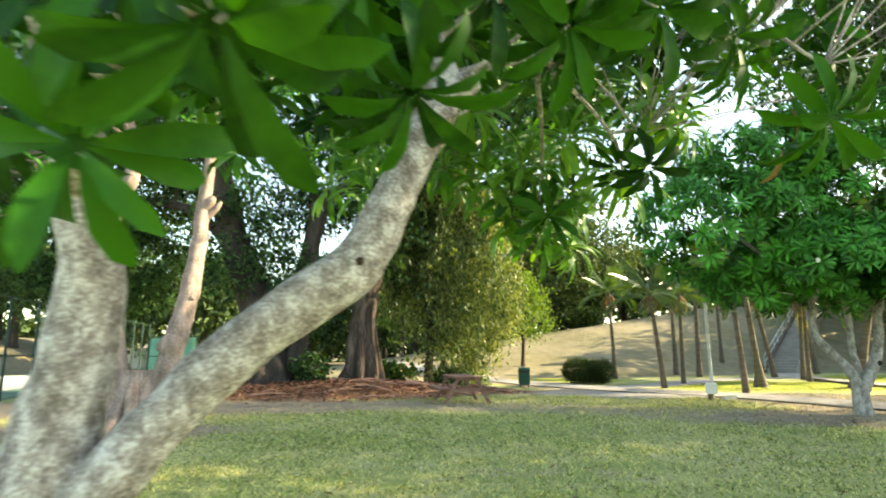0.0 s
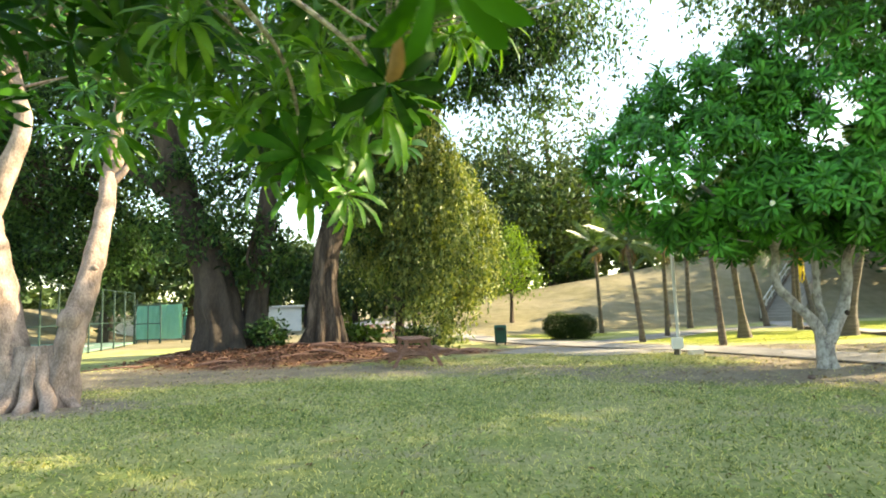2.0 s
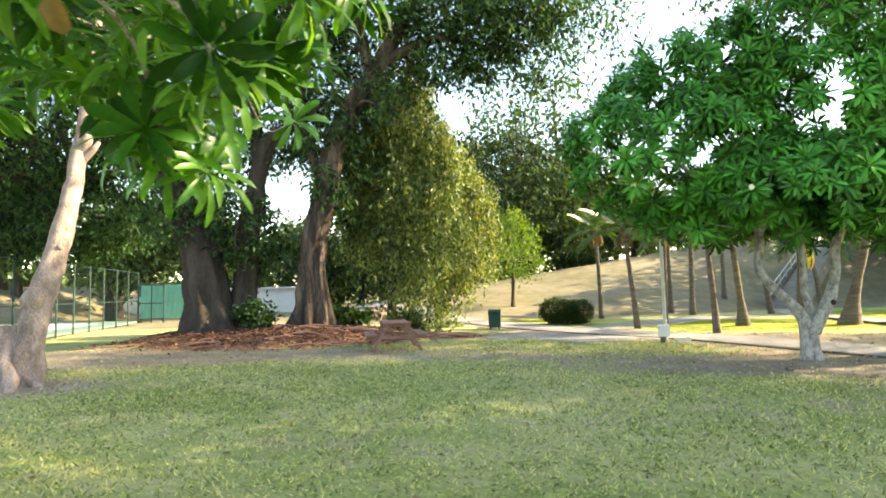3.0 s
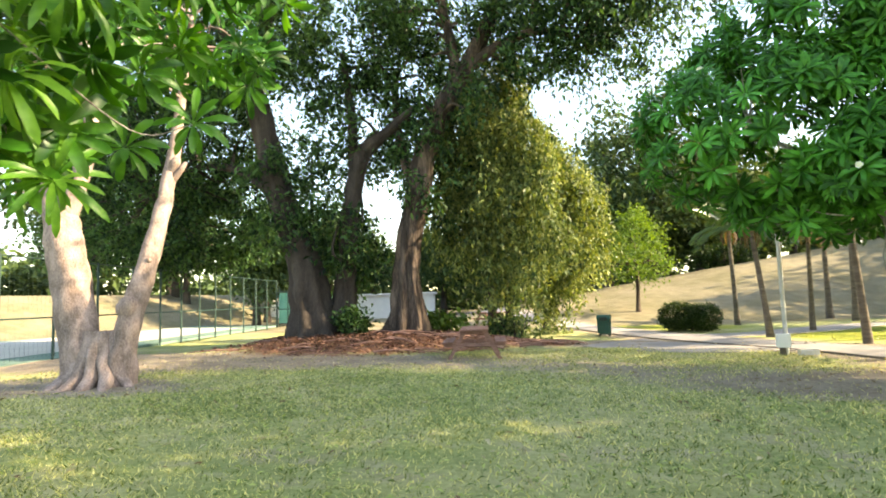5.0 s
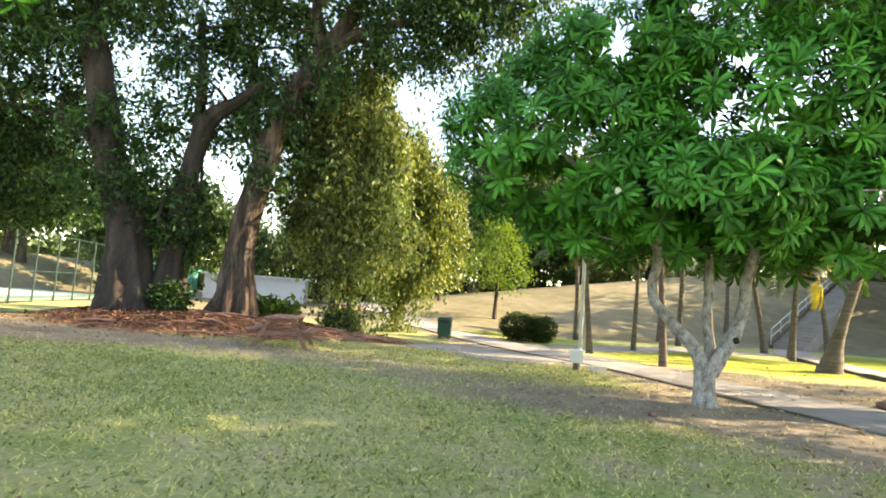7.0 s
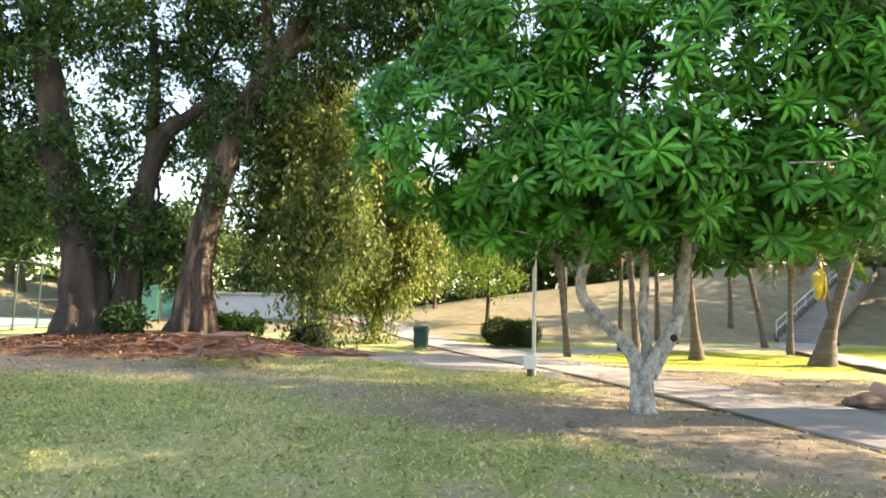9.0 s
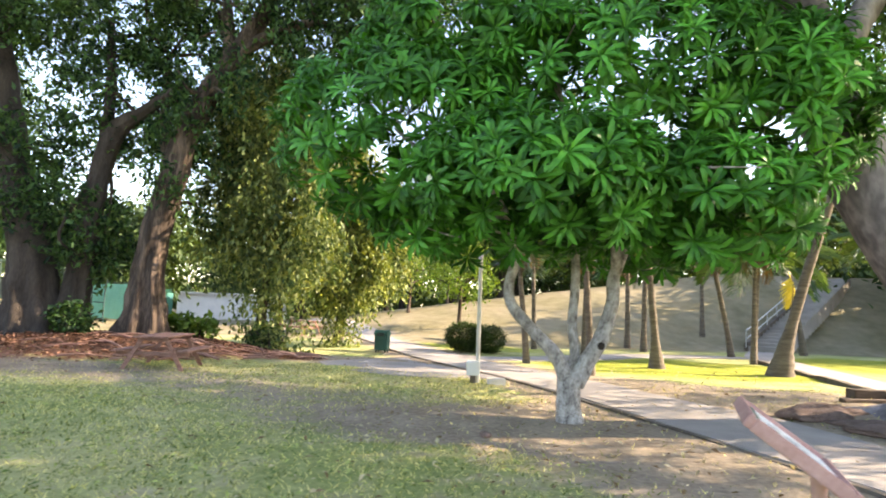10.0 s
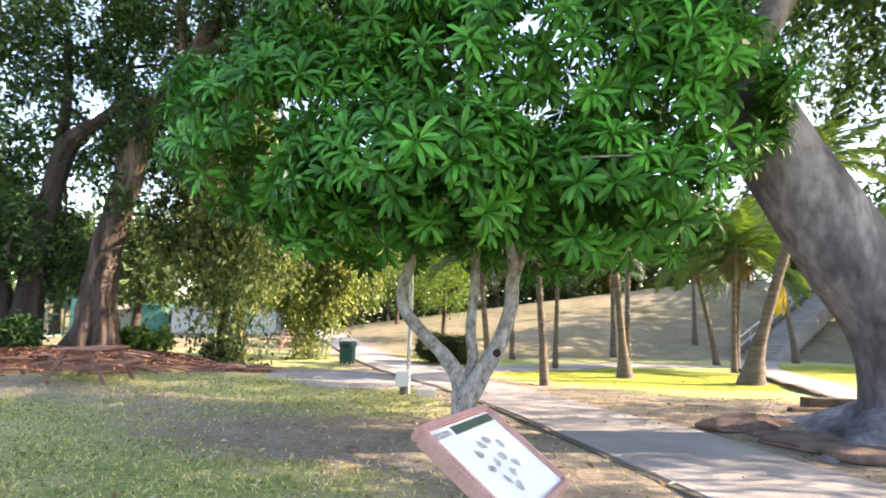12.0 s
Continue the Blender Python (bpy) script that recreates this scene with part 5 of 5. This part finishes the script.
shrub("dark_bush", "low dark bush under the vine curtain", (0.48, 21.2, on_ground(0.48, 21.2)), [(0, 0, 0.36, 0.60, 0.45, 0.36, 2000)], M_DARKLEAF, 0.1)
shrub("leafy_undergrowth", "low leafy green undergrowth by the fluted trunk", (-1.5, 20.4, on_ground(-1.5, 20.4)), [(0, 0, 0.3, 0.85, 0.5, 0.3, 520)], M_BRIGHTLEAF, 0.24)
shrub("mound_plant", "small dark plant between the big trunks", (-3.9, 18.5, on_ground(-3.9, 18.5)), [(0, 0, 0.42, 0.55, 0.4, 0.42, 900)], M_DARKLEAF, 0.15)
shrub("vine_clump", "pale vine foliage piled at the foot of the curtain", (0.85, 20.9, on_ground(0.85, 20.9)), [(0, 0, 0.28, 0.3, 0.3, 0.28, 380)], M_VINELEAF, 0.13)
shrub("slope_hedge", "dark rounded shrub on top of the slope", (12.0, 47.5, on_ground(12.0, 47.5)), [(0, 0, 0.7, 2.0, 0.9, 0.8, 1800)], M_HEDGE, 0.25, spread=0.25)


def far_woods():
    """Dense low woodland that closes the view all round the park."""
    r = np.random.default_rng(71)
    pts = []
    for i in range(3000):
        a = r.uniform(0, 2 * math.pi)
        d = r.uniform(70, 84)
        x, y = 2 + d * math.cos(a), 8 + d * math.sin(a)
        h = 5.5 + 2.5 * math.sin(a * 11) + 1.5 * math.sin(a * 27)
        pts.append(np.array([x, y, on_ground(x, y) + h * r.random()]) + r.normal(size=(26, 3)) * 0.9)
    tagged(new("far_woods", small_leaves("far_woods", np.concatenate(pts), 1.1, M_FARLEAF, 0.2, 0.6)), "dense green woodland all round the park", "woods", kind="stuff")


far_woods()

# ---------------------------------------------------------------- park furniture
def picnic_table(at, rz, label):
    t = thing("picnic_table", label, "table", at, rz, group="picnic tables")
    for i in range(5):
        part("top_board", box((0.135, 1.8, 0.04), ((i - 2) * 0.148, 0, 0.73), 0.006), M_TABLE, t)
    for s in (-1, 1):
        for j in range(2):
            part("seat_board", box((0.135, 1.8, 0.04), (s * (0.60 + 0.145 * j), 0, 0.43), 0.006), M_TABLE, t)
        y = s * 0.66
        part("seat_beam", box((1.55, 0.045, 0.09), (0, y, 0.365), 0.005), M_TABLE, t)
        part("top_beam", box((0.72, 0.045, 0.08), (0, y, 0.67), 0.005), M_TABLE, t)
        for k in (-1, 1):
            a = math.atan2(0.40, 0.72)
            part("leg", box((0.09, 0.045, 0.84), (k * 0.44, y - 0.047, 0.352), 0.005, Matrix.Rotation(-k * a, 4, "Y")), M_TABLE, t)
    part("brace", box((0.06, 1.3, 0.05), (0, 0, 0.36), 0.004), M_TABLE, t)
    t.scale = (0.92, 0.92, 0.92)
    return t


picnic_table((0.73, 15.55, on_ground(0.73, 15.55)), 12, "faded reddish timber picnic table at the mulch edge")
picnic_table((-2.2, 32.0, on_ground(-2.2, 32.0)), 60, "far reddish picnic table in dappled shade")


def litter_bin():
    b = thing("litter_bin", "dark green plastic litter bin on legs beside the path", "bin", (3.68, 23.75, on_ground(3.68, 23.75)), -8)
    bm = box((0.46, 0.40, 0.60), (0, 0, 0.37), 0.05)
    part("body", bm, M_BIN, b)
    bm = bmesh.new()
    bmesh.ops.create_cone(bm, cap_ends=True, segments=20, radius1=0.21, radius2=0.21, depth=0.47)
    bmesh.ops.transform(bm, matrix=Matrix.Translation((0, 0, 0.65)) @ Matrix.Rotation(radians(90), 4, "Y") @ Matrix.Diagonal((0.6, 1, 1, 1)), verts=bm.verts)
    part("lid", bm, M_BIN, b, "domed lid")
    part("opening", box((0.28, 0.03, 0.12), (0, -0.205, 0.62), 0.012), M_BIN_DARK, b, "dark slot")
    for x in (-0.17, 0.17):
        for y in (-0.14, 0.14):
            part("foot", box((0.05, 0.05, 0.10), (x, y, 0.045), 0.006), M_BIN_DARK, b)


litter_bin()


def service_pole():
    p = thing("service_pole", "thin grey pole with a white meter box at its foot", "pole", (7.43, 15.5, on_ground(7.43, 15.5)))
    part("pole", rod((0, 0, -0.1), (0, 0, 2.55), 0.042, 14), M_POLE, p)
    part("cap", rod((0, 0, 2.55), (0, 0, 2.58), 0.05, 14), M_POLE, p)
    bx = part("meter_box", box((0.26, 0.15, 0.28), (-0.08, -0.12, 0.32), 0.015), M_WHITE, p, "white painted meter box")
    part("door", box((0.21, 0.012, 0.23), (-0.08, -0.2, 0.32), 0.004), M_WHITE, bx)
    part("bracket", box((0.1, 0.1, 0.2), (-0.09, -0.06, 0.10), 0.01), M_KERB, p)
    s = thing("stone_block", "rough whitish stone block lying beside the pole", "stone", (7.80, 15.42, on_ground(7.80, 15.42)), 12)
    bm = box((0.36, 0.22, 0.15), (0, 0, 0.065), 0.02)
    bmesh.ops.subdivide_edges(bm, edges=bm.edges[:], cuts=1)
    for v in bm.verts:
        v.co += Vector(noise.noise_vector(v.co * 6)) * 0.02
    part("block", bm, M_STONE, s)


service_pole()


def info_sign():
    """A low sloping information board; its panel leans towards the path."""
    a, b = Vector((9.16, 6.86, 0.98)), Vector((9.38, 7.56, 0.98))
    across = (b - a).normalized()
    down = Vector((across.y, -across.x, 0)) * math.cos(radians(36)) + Vector((0, 0, -math.sin(radians(36))))
    nrm = across.cross(down)
    if nrm.z < 0:
        nrm.negate()
    W, H = (b - a).length, 0.52
    mid = (a + b) / 2 + down * H / 2
    m = Matrix((across, down, nrm)).transposed().to_4x4()
    m.translation = mid
    s = thing("information_sign", "sloping white information board in a faded pink frame on a post", "sign", (mid.x, mid.y, 0))
    local = Matrix.Translation((-mid.x, -mid.y, 0)) @ m
    part("backing", box((W - 0.02, H - 0.02, 0.04), (0, 0, -0.022), 0.004), M_SIGNFRAME, s, "", local)
    for k in (-1, 1):
        part("frame_rail", box((W + 0.02, 0.035, 0.07), (0, k * H / 2, -0.01), 0.008), M_SIGNFRAME, s, "", local)
        part("frame_rail", box((0.035, H - 0.035, 0.07), (k * (W / 2 - 0.007), 0, -0.01), 0.008), M_SIGNFRAME, s, "", local)
    face = part("panel", box((W - 0.05, H - 0.036, 0.006), (0, 0, 0.001), 0.001), M_SIGNFACE, s, "glossy white printed panel", local)
    part("header_bar", box((W * 0.62, 0.045, 0.003), (W * 0.13, -H / 2 + 0.055, 0.0065)), M_SIGNGREEN, face, "dark green title strip")
    part("header_bar", box((W * 0.2, 0.03, 0.003), (-W * 0.33, -H / 2 + 0.055, 0.0065)), M_SIGNGREY, face, "grey title strip")
    r = np.random.default_rng(3)
    spots = ((-0.12, -0.06), (-0.03, -0.09), (0.05, -0.1), (0.14, -0.06), (-0.14, 0.02), (-0.05, 0.01), (0.04, 0.0), (-0.1, 0.09), (0.0, 0.08), (0.1, 0.05), (-0.06, 0.14))
    for i, (x, y) in enumerate(spots):
        bm = bmesh.new()
        bmesh.ops.create_circle(bm, cap_ends=True, segments=9, radius=1)
        for v in bm.verts:
            k = r.uniform(0.6, 1.15)
            v.co = Vector((v.co.x * 0.022 * k * r.uniform(0.9, 1.3), v.co.y * 0.036 * k, 0))
        bmesh.ops.rotate(bm, verts=bm.verts, matrix=Matrix.Rotation(r.uniform(0, 3), 3, "Z"))
        bmesh.ops.translate(bm, verts=bm.verts, vec=(x, y, 0.0072))
        part("picture", bm, M_SIGNGREY, face, "small grey plant picture")
    foot = down * 0.15
    part("post", rod((foot.x, foot.y, -0.1), (foot.x, foot.y, mid.z + foot.z - 0.05), 0.038, 14), M_SIGNFRAME, s)
    part("bracket", box((0.16, 0.14, 0.02), (0, 0.15, -0.053), 0.004), M_SIGNFRAME, s, "", local)


info_sign()


def fence():
    f = thing("court_fence", "tall dark green steel court fence with gate and teal windbreak", "fence", (0, 0, 0))
    line = [(-12.95 - 0.265 * (y - 18.96), y) for y in (8.6, 10.8, 13.0, 15.0, 17.0, 19.0, 20.9, 22.6, 24.3, 26.0, 27.8, 29.6, 31.5, 33.4, 35.3)]
    for x, y in line:
        part("post", rod((x, y, -0.2), (x, y, 3.0), 0.04, 8), M_FENCE, f)
    for (ax, ay), (bx, by) in zip(line, line[1:]):
        for z in (1.25, 2.95):
            part("rail", rod((ax, ay, z), (bx, by, z), 0.022, 6), M_FENCE, f)
        # chain-link as slim slanted wires
        bm = bmesh.new()
        n = int(math.hypot(bx - ax, by - ay) / 0.16)
        for d in (-1, 1):
            for i in range(n):
                p = Vector((ax, ay, 0.1)).lerp(Vector((bx, by, 0.1)), (i + 0.5) / n)
                e = Vector((bx - ax, by - ay, 0)).normalized()
                q = p + e * (0.12 * d) + Vector((0, 0, 2.8))
                w = Vector((0, 0, 0.0)) + e * 0.0022
                bm.faces.new([bm.verts.new(c) for c in (p - w, p + w, q + w, q - w)])
        part("wire_mesh", bm, M_FENCE, f)
    # far side: steel posts with a teal windbreak laced to them
    side = [(-17.5 + 1.3 * k, 36.0 + 0.2 * k) for k in range(3)]
    for x, y in side:
        part("post", rod((x, y, -0.2), (x, y, 2.6), 0.04, 8), M_FENCE, f)
    for (px, py), (qx, qy) in zip(side, side[1:]):
        bm = bmesh.new()
        rows = [[bm.verts.new((px + (qx - px) * a / 6, py + (qy - py) * a / 6 - 0.05 - 0.03 * math.sin(a * 1.9 + z * 2), z - 0.03 * math.sin(a * 1.05 / 2))) for a in range(7)] for z in (0.15, 0.8, 1.5, 2.25)]
        for lo, hi in zip(rows, rows[1:]):
            for k in range(6):
                bm.faces.new((lo[k], lo[k + 1], hi[k + 1], hi[k]))
        part("windbreak", bm, M_TEAL, f, "sagging teal windbreak cloth")
        part("rail", rod((px, py, 2.3), (qx, qy, 2.3), 0.025, 6), M_FENCE, f)
    # framed gate standing at the far corner
    ax, ay = line[-1]
    gate = part("gate_frame", rod((ax + 0.05, ay, 2.2), (ax + 1.45, ay + 0.3, 2.2), 0.035, 8), M_FENCE, f)
    for k in range(3):
        x, y = ax + 0.05 + 0.7 * k, ay + 0.15 * k
        part("upright", rod((x, y, -0.1), (x, y, 2.2), 0.035, 8), M_FENCE, gate)
    for z in (0.15, 1.1):
        part("crossbar", rod((ax + 0.05, ay, z), (ax + 1.45, ay + 0.3, z), 0.03, 8), M_FENCE, gate)


fence()


def building(name, label, at, rz, w, d, h, wall_mat, roof_mat, gable=0.0):
    b = thing(name, label, "building", at, rz)
    part("wall", box((w, d, h + 0.3), (0, 0, h / 2 - 0.15), 0.02), wall_mat, b)
    if gable:
        bm = bmesh.new()
        V = [bm.verts.new(c) for c in ((-w / 2 - 0.4, -d / 2 - 0.4, h), (w / 2 + 0.4, -d / 2 - 0.4, h), (w / 2 + 0.4, d / 2 + 0.4, h), (-w / 2 - 0.4, d / 2 + 0.4, h), (-w / 2 - 0.4, 0, h + gable), (w / 2 + 0.4, 0, h + gable))]
        for f in ((0, 1, 5, 4), (2, 3, 4, 5), (0, 4, 3), (1, 2, 5), (3, 2, 1, 0)):
            bm.faces.new([V[i] for i in f])
        part("roof", bm, roof_mat, b)
    else:
        part("roof", box((w + 0.5, d + 0.5, 0.16), (0, 0, h + 0.08), 0.02), roof_mat, b)
    return b


building("white_clubhouse", "low white building seen through the trees", (-16.2, 53.0, 0), 16, 8.5, 5.0, 1.95, M_WHITE, M_WHITE)
building("teal_container", "teal storage container beside the white building", (-22.6, 51.0, 0), 20, 2.4, 2.4, 2.1, M_TEAL, M_TEAL)
building("white_store", "small white store with a shallow pitched roof", (-26.2, 52.0, 0), 22, 4.2, 3.0, 1.7, M_WHITE, M_ROOF, 0.5)


def hill_stairs():
    s = thing("hill_stairs", "long pale concrete stairway with thin rails climbing the bank", "stairs", (0, 0, 0), kind="structure")
    a, b = Vector((21.2, 35.3, 0)), Vector((30.6, 46.0, 0))
    d = (b - a).normalized()
    turn = Matrix.Rotation(math.atan2(d.y, d.x), 4, "Z")
    side = Vector((-d.y, d.x, 0))
    n = 27
    run = (b - a).length / n

    def level(k):
        p = a + d * run * k
        return max(0.08 + 0.168 * k, on_ground(p.x, p.y) + 0.06)
    for i in range(n):
        p = a + d * run * (i + 0.5)
        part("step", box((run + 0.03, 1.5, 0.9), (p.x, p.y, level(i + 0.5) - 0.45), 0.012, turn), M_CONCRETE, s)
    for i in range(9):
        p, q = a + d * run * 3 * i + side * 0.86, a + d * run * 3 * (i + 1) + side * 0.86
        z0, z1 = level(3 * i), level(3 * i + 3)
        w = side * 0.1
        bm = bmesh.new()
        V = [bm.verts.new(c + o + Vector((0, 0, z))) for c, zz in ((p, z0), (q, z1)) for o, z in ((-w, zz - 0.9), (w, zz - 0.9), (w, zz + 0.2), (-w, zz + 0.2))]
        for f in ((3, 2, 1, 0), (4, 5, 6, 7), (0, 1, 5, 4), (2, 3, 7, 6), (1, 2, 6, 5), (3, 0, 4, 7)):
            bm.faces.new([V[j] for j in f])
        part("side_wall", bm, M_KERB, s)
        up = Vector((0, 0, 0.85))
        foot, head = p + Vector((0, 0, z0)), q + Vector((0, 0, z1))
        part("rail_post", rod(foot, foot + up, 0.03, 6), M_POLE, s)
        part("handrail", rod(foot + up, head + up, 0.035, 6), M_POLE, s)
        part("handrail", rod(foot + up * 0.5, head + up * 0.5, 0.03, 6), M_POLE, s)


hill_stairs()


def timbers():
    for at, rz, size in (((15.3, 16.4), 8, (0.95, 0.3, 0.2)), ((14.75, 15.6), 14, (1.15, 0.16, 0.1))):
        t = thing("timber_baulk", "dark weathered timber baulk lying by the roots", "timber", (*at, on_ground(*at)), rz)
        bm = box(size, (0, 0, size[2] / 2 - 0.015), 0.015)
        bmesh.ops.subdivide_edges(bm, edges=bm.edges[:], cuts=1)
        for v in bm.verts:
            v.co += Vector(noise.noise_vector(v.co * 4)) * 0.012
        part("baulk", bm, M_TIMBER, t)


timbers()

# ---------------------------------------------------------------- lawn growth and litter
def grass():
    r = np.random.default_rng(17)
    n = 300000
    x = r.uniform(-9, 15.5, n)
    y = 2.0 + 15.5 * r.random(n) ** 1.25
    keep = r.random(n) > 0.93 * np.clip(bare_mask(x, y) * 1.15 + mulch_mask(x, y), 0, 1)
    patch = np.sin(x * 1.7 + 1.3 * np.sin(y * 0.9)) * np.sin(y * 2.1 + 1.1 * np.sin(x * 1.2))
    keep &= r.random(n) < 0.72 + 0.28 * patch
    nx = np.interp(y, [p[1] for p in NEAR_EDGE], [p[0] for p in NEAR_EDGE])
    fx = np.interp(y, [p[1] for p in FAR_EDGE], [p[0] for p in FAR_EDGE])
    keep &= ~((x > nx - 0.1) & (x < fx + 0.1))
    x, y = x[keep], y[keep]
    n = len(x)
    z = height(x, y) + 0.025 * np.sin(x * 1.3 + 0.7 * y) * np.sin(y * 1.1 - 0.4 * x) - 0.004
    a, h = r.uniform(0, 2 * np.pi, n), r.uniform(0.015, 0.055, n)
    w = r.uniform(0.004, 0.011, n)
    lean = r.normal(size=(n, 2)) * h[:, None] * 0.75
    dx, dy = np.cos(a) * w, np.sin(a) * w
    v = np.stack([np.stack([x - dx, y - dy, z], 1), np.stack([x + dx, y + dy, z], 1), np.stack([x + lean[:, 0], y + lean[:, 1], z + h], 1)], 1).reshape(-1, 3)
    tagged(new("grass", quick_mesh("grass", v, np.arange(3 * n).reshape(-1, 3), M_GRASS)), "short patchy mown grass of the lawn", "grass", kind="stuff")


grass()


def litter(name, label, category, n, xr, yr, size, mat, weight, seed, thick=0.0):
    r = np.random.default_rng(seed)
    x, y = r.uniform(*xr, n), r.uniform(*yr, n)
    keep = r.random(n) < weight(x, y)
    x, y = x[keep], y[keep]
    n = len(x)
    c = np.stack([x, y, height(x, y) + 0.025 * np.sin(x * 1.3 + 0.7 * y) * np.sin(y * 1.1 - 0.4 * x) + 0.02 + thick * r.random(n)], 1)
    d = np.stack([r.normal(size=n), r.normal(size=n), r.normal(size=n) * 0.25], 1)
    d /= np.linalg.norm(d, axis=1)[:, None]
    u = np.array([0, 0, 1.0]) + r.normal(size=(n, 3)) * 0.3
    s = np.cross(d, u)
    s /= np.linalg.norm(s, axis=1)[:, None]
    ln = (size * r.uniform(0.5, 1.4, n))[:, None]
    lift = np.array([0, 0, 0.12]) * ln
    v = np.stack([c - d * ln / 2, c + s * ln * 0.2 + lift, c + d * ln / 2, c - s * ln * 0.2 + lift], 1).reshape(-1, 3)
    i = np.arange(n)[:, None] * 4
    tagged(new(name, quick_mesh(name, v, np.concatenate([i + [0, 1, 2], i + [0, 2, 3]]), mat)), label, category, kind="stuff")


litter("fallen_leaves", "scattered dry fallen leaves on the lawn", "leaves", 6500, (-8, 16), (3, 24), 0.085, M_FALLEN, lambda x, y: 0.35 + 0.65 * (np.hypot(x - 9.5, y - 10) < 4), 51)
litter("lawn_weeds", "small broad-leaved weeds scattered through the mown grass", "weeds", 42000, (-8, 12), (2.5, 15), 0.062, M_WEED, lambda x, y: np.clip(1 - 1.4 * bare_mask(x, y) - mulch_mask(x, y), 0, 1) * (x < np.interp(y, [p[1] for p in NEAR_EDGE], [p[0] for p in NEAR_EDGE]) - 0.2) * np.clip(0.55 + 0.6 * np.sin(x * 0.9 + 1.7 * np.sin(y * 0.7)) * np.sin(y * 1.3 + np.sin(x * 0.8)), 0.1, 1), 53, 0.02)
litter("mulch_chips", "loose reddish bark mulch under the big trees", "mulch", 16000, (-9.5, 3), (14.5, 23.5), 0.14, M_CHIP, lambda x, y: mulch_mask(x, y) ** 2, 52, 0.05)


def fallen_sticks():
    """Loose broken branches lying over the mulch."""
    r = np.random.default_rng(64)
    limbs = []
    for i in range(70):
        x, y = (r.uniform(-7.5, 2.2), r.uniform(15.6, 19.5)) if i % 3 else (r.uniform(0.4, 3.0), r.uniform(17.5, 20.0))
        if mulch_mask(np.array(x), np.array(y)) < 0.25:
            continue
        a, ln, t = r.uniform(-0.5, 0.5) + (math.pi if r.random() < 0.5 else 0), r.uniform(0.4, 1.5), r.uniform(0.012, 0.045)
        p = [(x + math.cos(a) * ln * s, y + math.sin(a) * ln * s, on_ground(x + math.cos(a) * ln * s, y + math.sin(a) * ln * s) + t * 0.8 + 0.03 + 0.05 * math.sin(3 * s), t * (1 - 0.6 * s)) for s in (0, 0.5, 1)]
        limbs.append(p)
    V, F = limb_mesh(limbs, 7, 3, 0.12)
    tagged(new("fallen_sticks", mesh_of("fallen_sticks", V, F, M_TABLE, True)), "loose broken branches over the bark mulch", "branches", kind="stuff")


fallen_sticks()


def clod():
    at = (7.75, 10.75)
    t = thing("earth_clod", "small dark clod of earth on the bare patch", "clod", (*at, on_ground(*at)), 20)
    bm = bmesh.new()
    bmesh.ops.create_icosphere(bm, subdivisions=2, radius=0.06)
    for v in bm.verts:
        v.co = Vector((v.co.x * 1.2, v.co.y, max(-0.03, v.co.z * 0.75))) * (1 + 0.5 * noise.noise(v.co * 9))
    part("lump", bm, M_MOUND, t, "", pose(0, 0, 0.015))


clod()


def root_mound(at, sx, sy, sz, rz):
    """Low heap of brown earth and roots against the big grey trunk."""
    t = thing("root_mound", "low reddish-brown heap of earth and roots beside the grey trunk", "mound", (*at, on_ground(*at)), rz)
    bm = bmesh.new()
    bmesh.ops.create_icosphere(bm, subdivisions=5, radius=1)
    for v in bm.verts:
        q = v.co.copy()
        p = Vector((q.x, q.y, 0))
        k = 1 + 0.35 * noise.noise(p * 2.2) + 0.12 * noise.noise(p * 5)
        v.co = Vector((q.x * sx * k, q.y * sy * k, q.z * sz * (1 + 0.5 * noise.noise(p * 2.7) + 0.2 * noise.noise(p * 9))))
    for f in bm.faces:
        f.smooth = True
    part("soil", bm, M_MOUND, t)


root_mound((12.75, 13.2), 0.8, 0.42, 0.12, 25)
root_mound((13.75, 12.05), 1.35, 0.75, 0.10, -20)
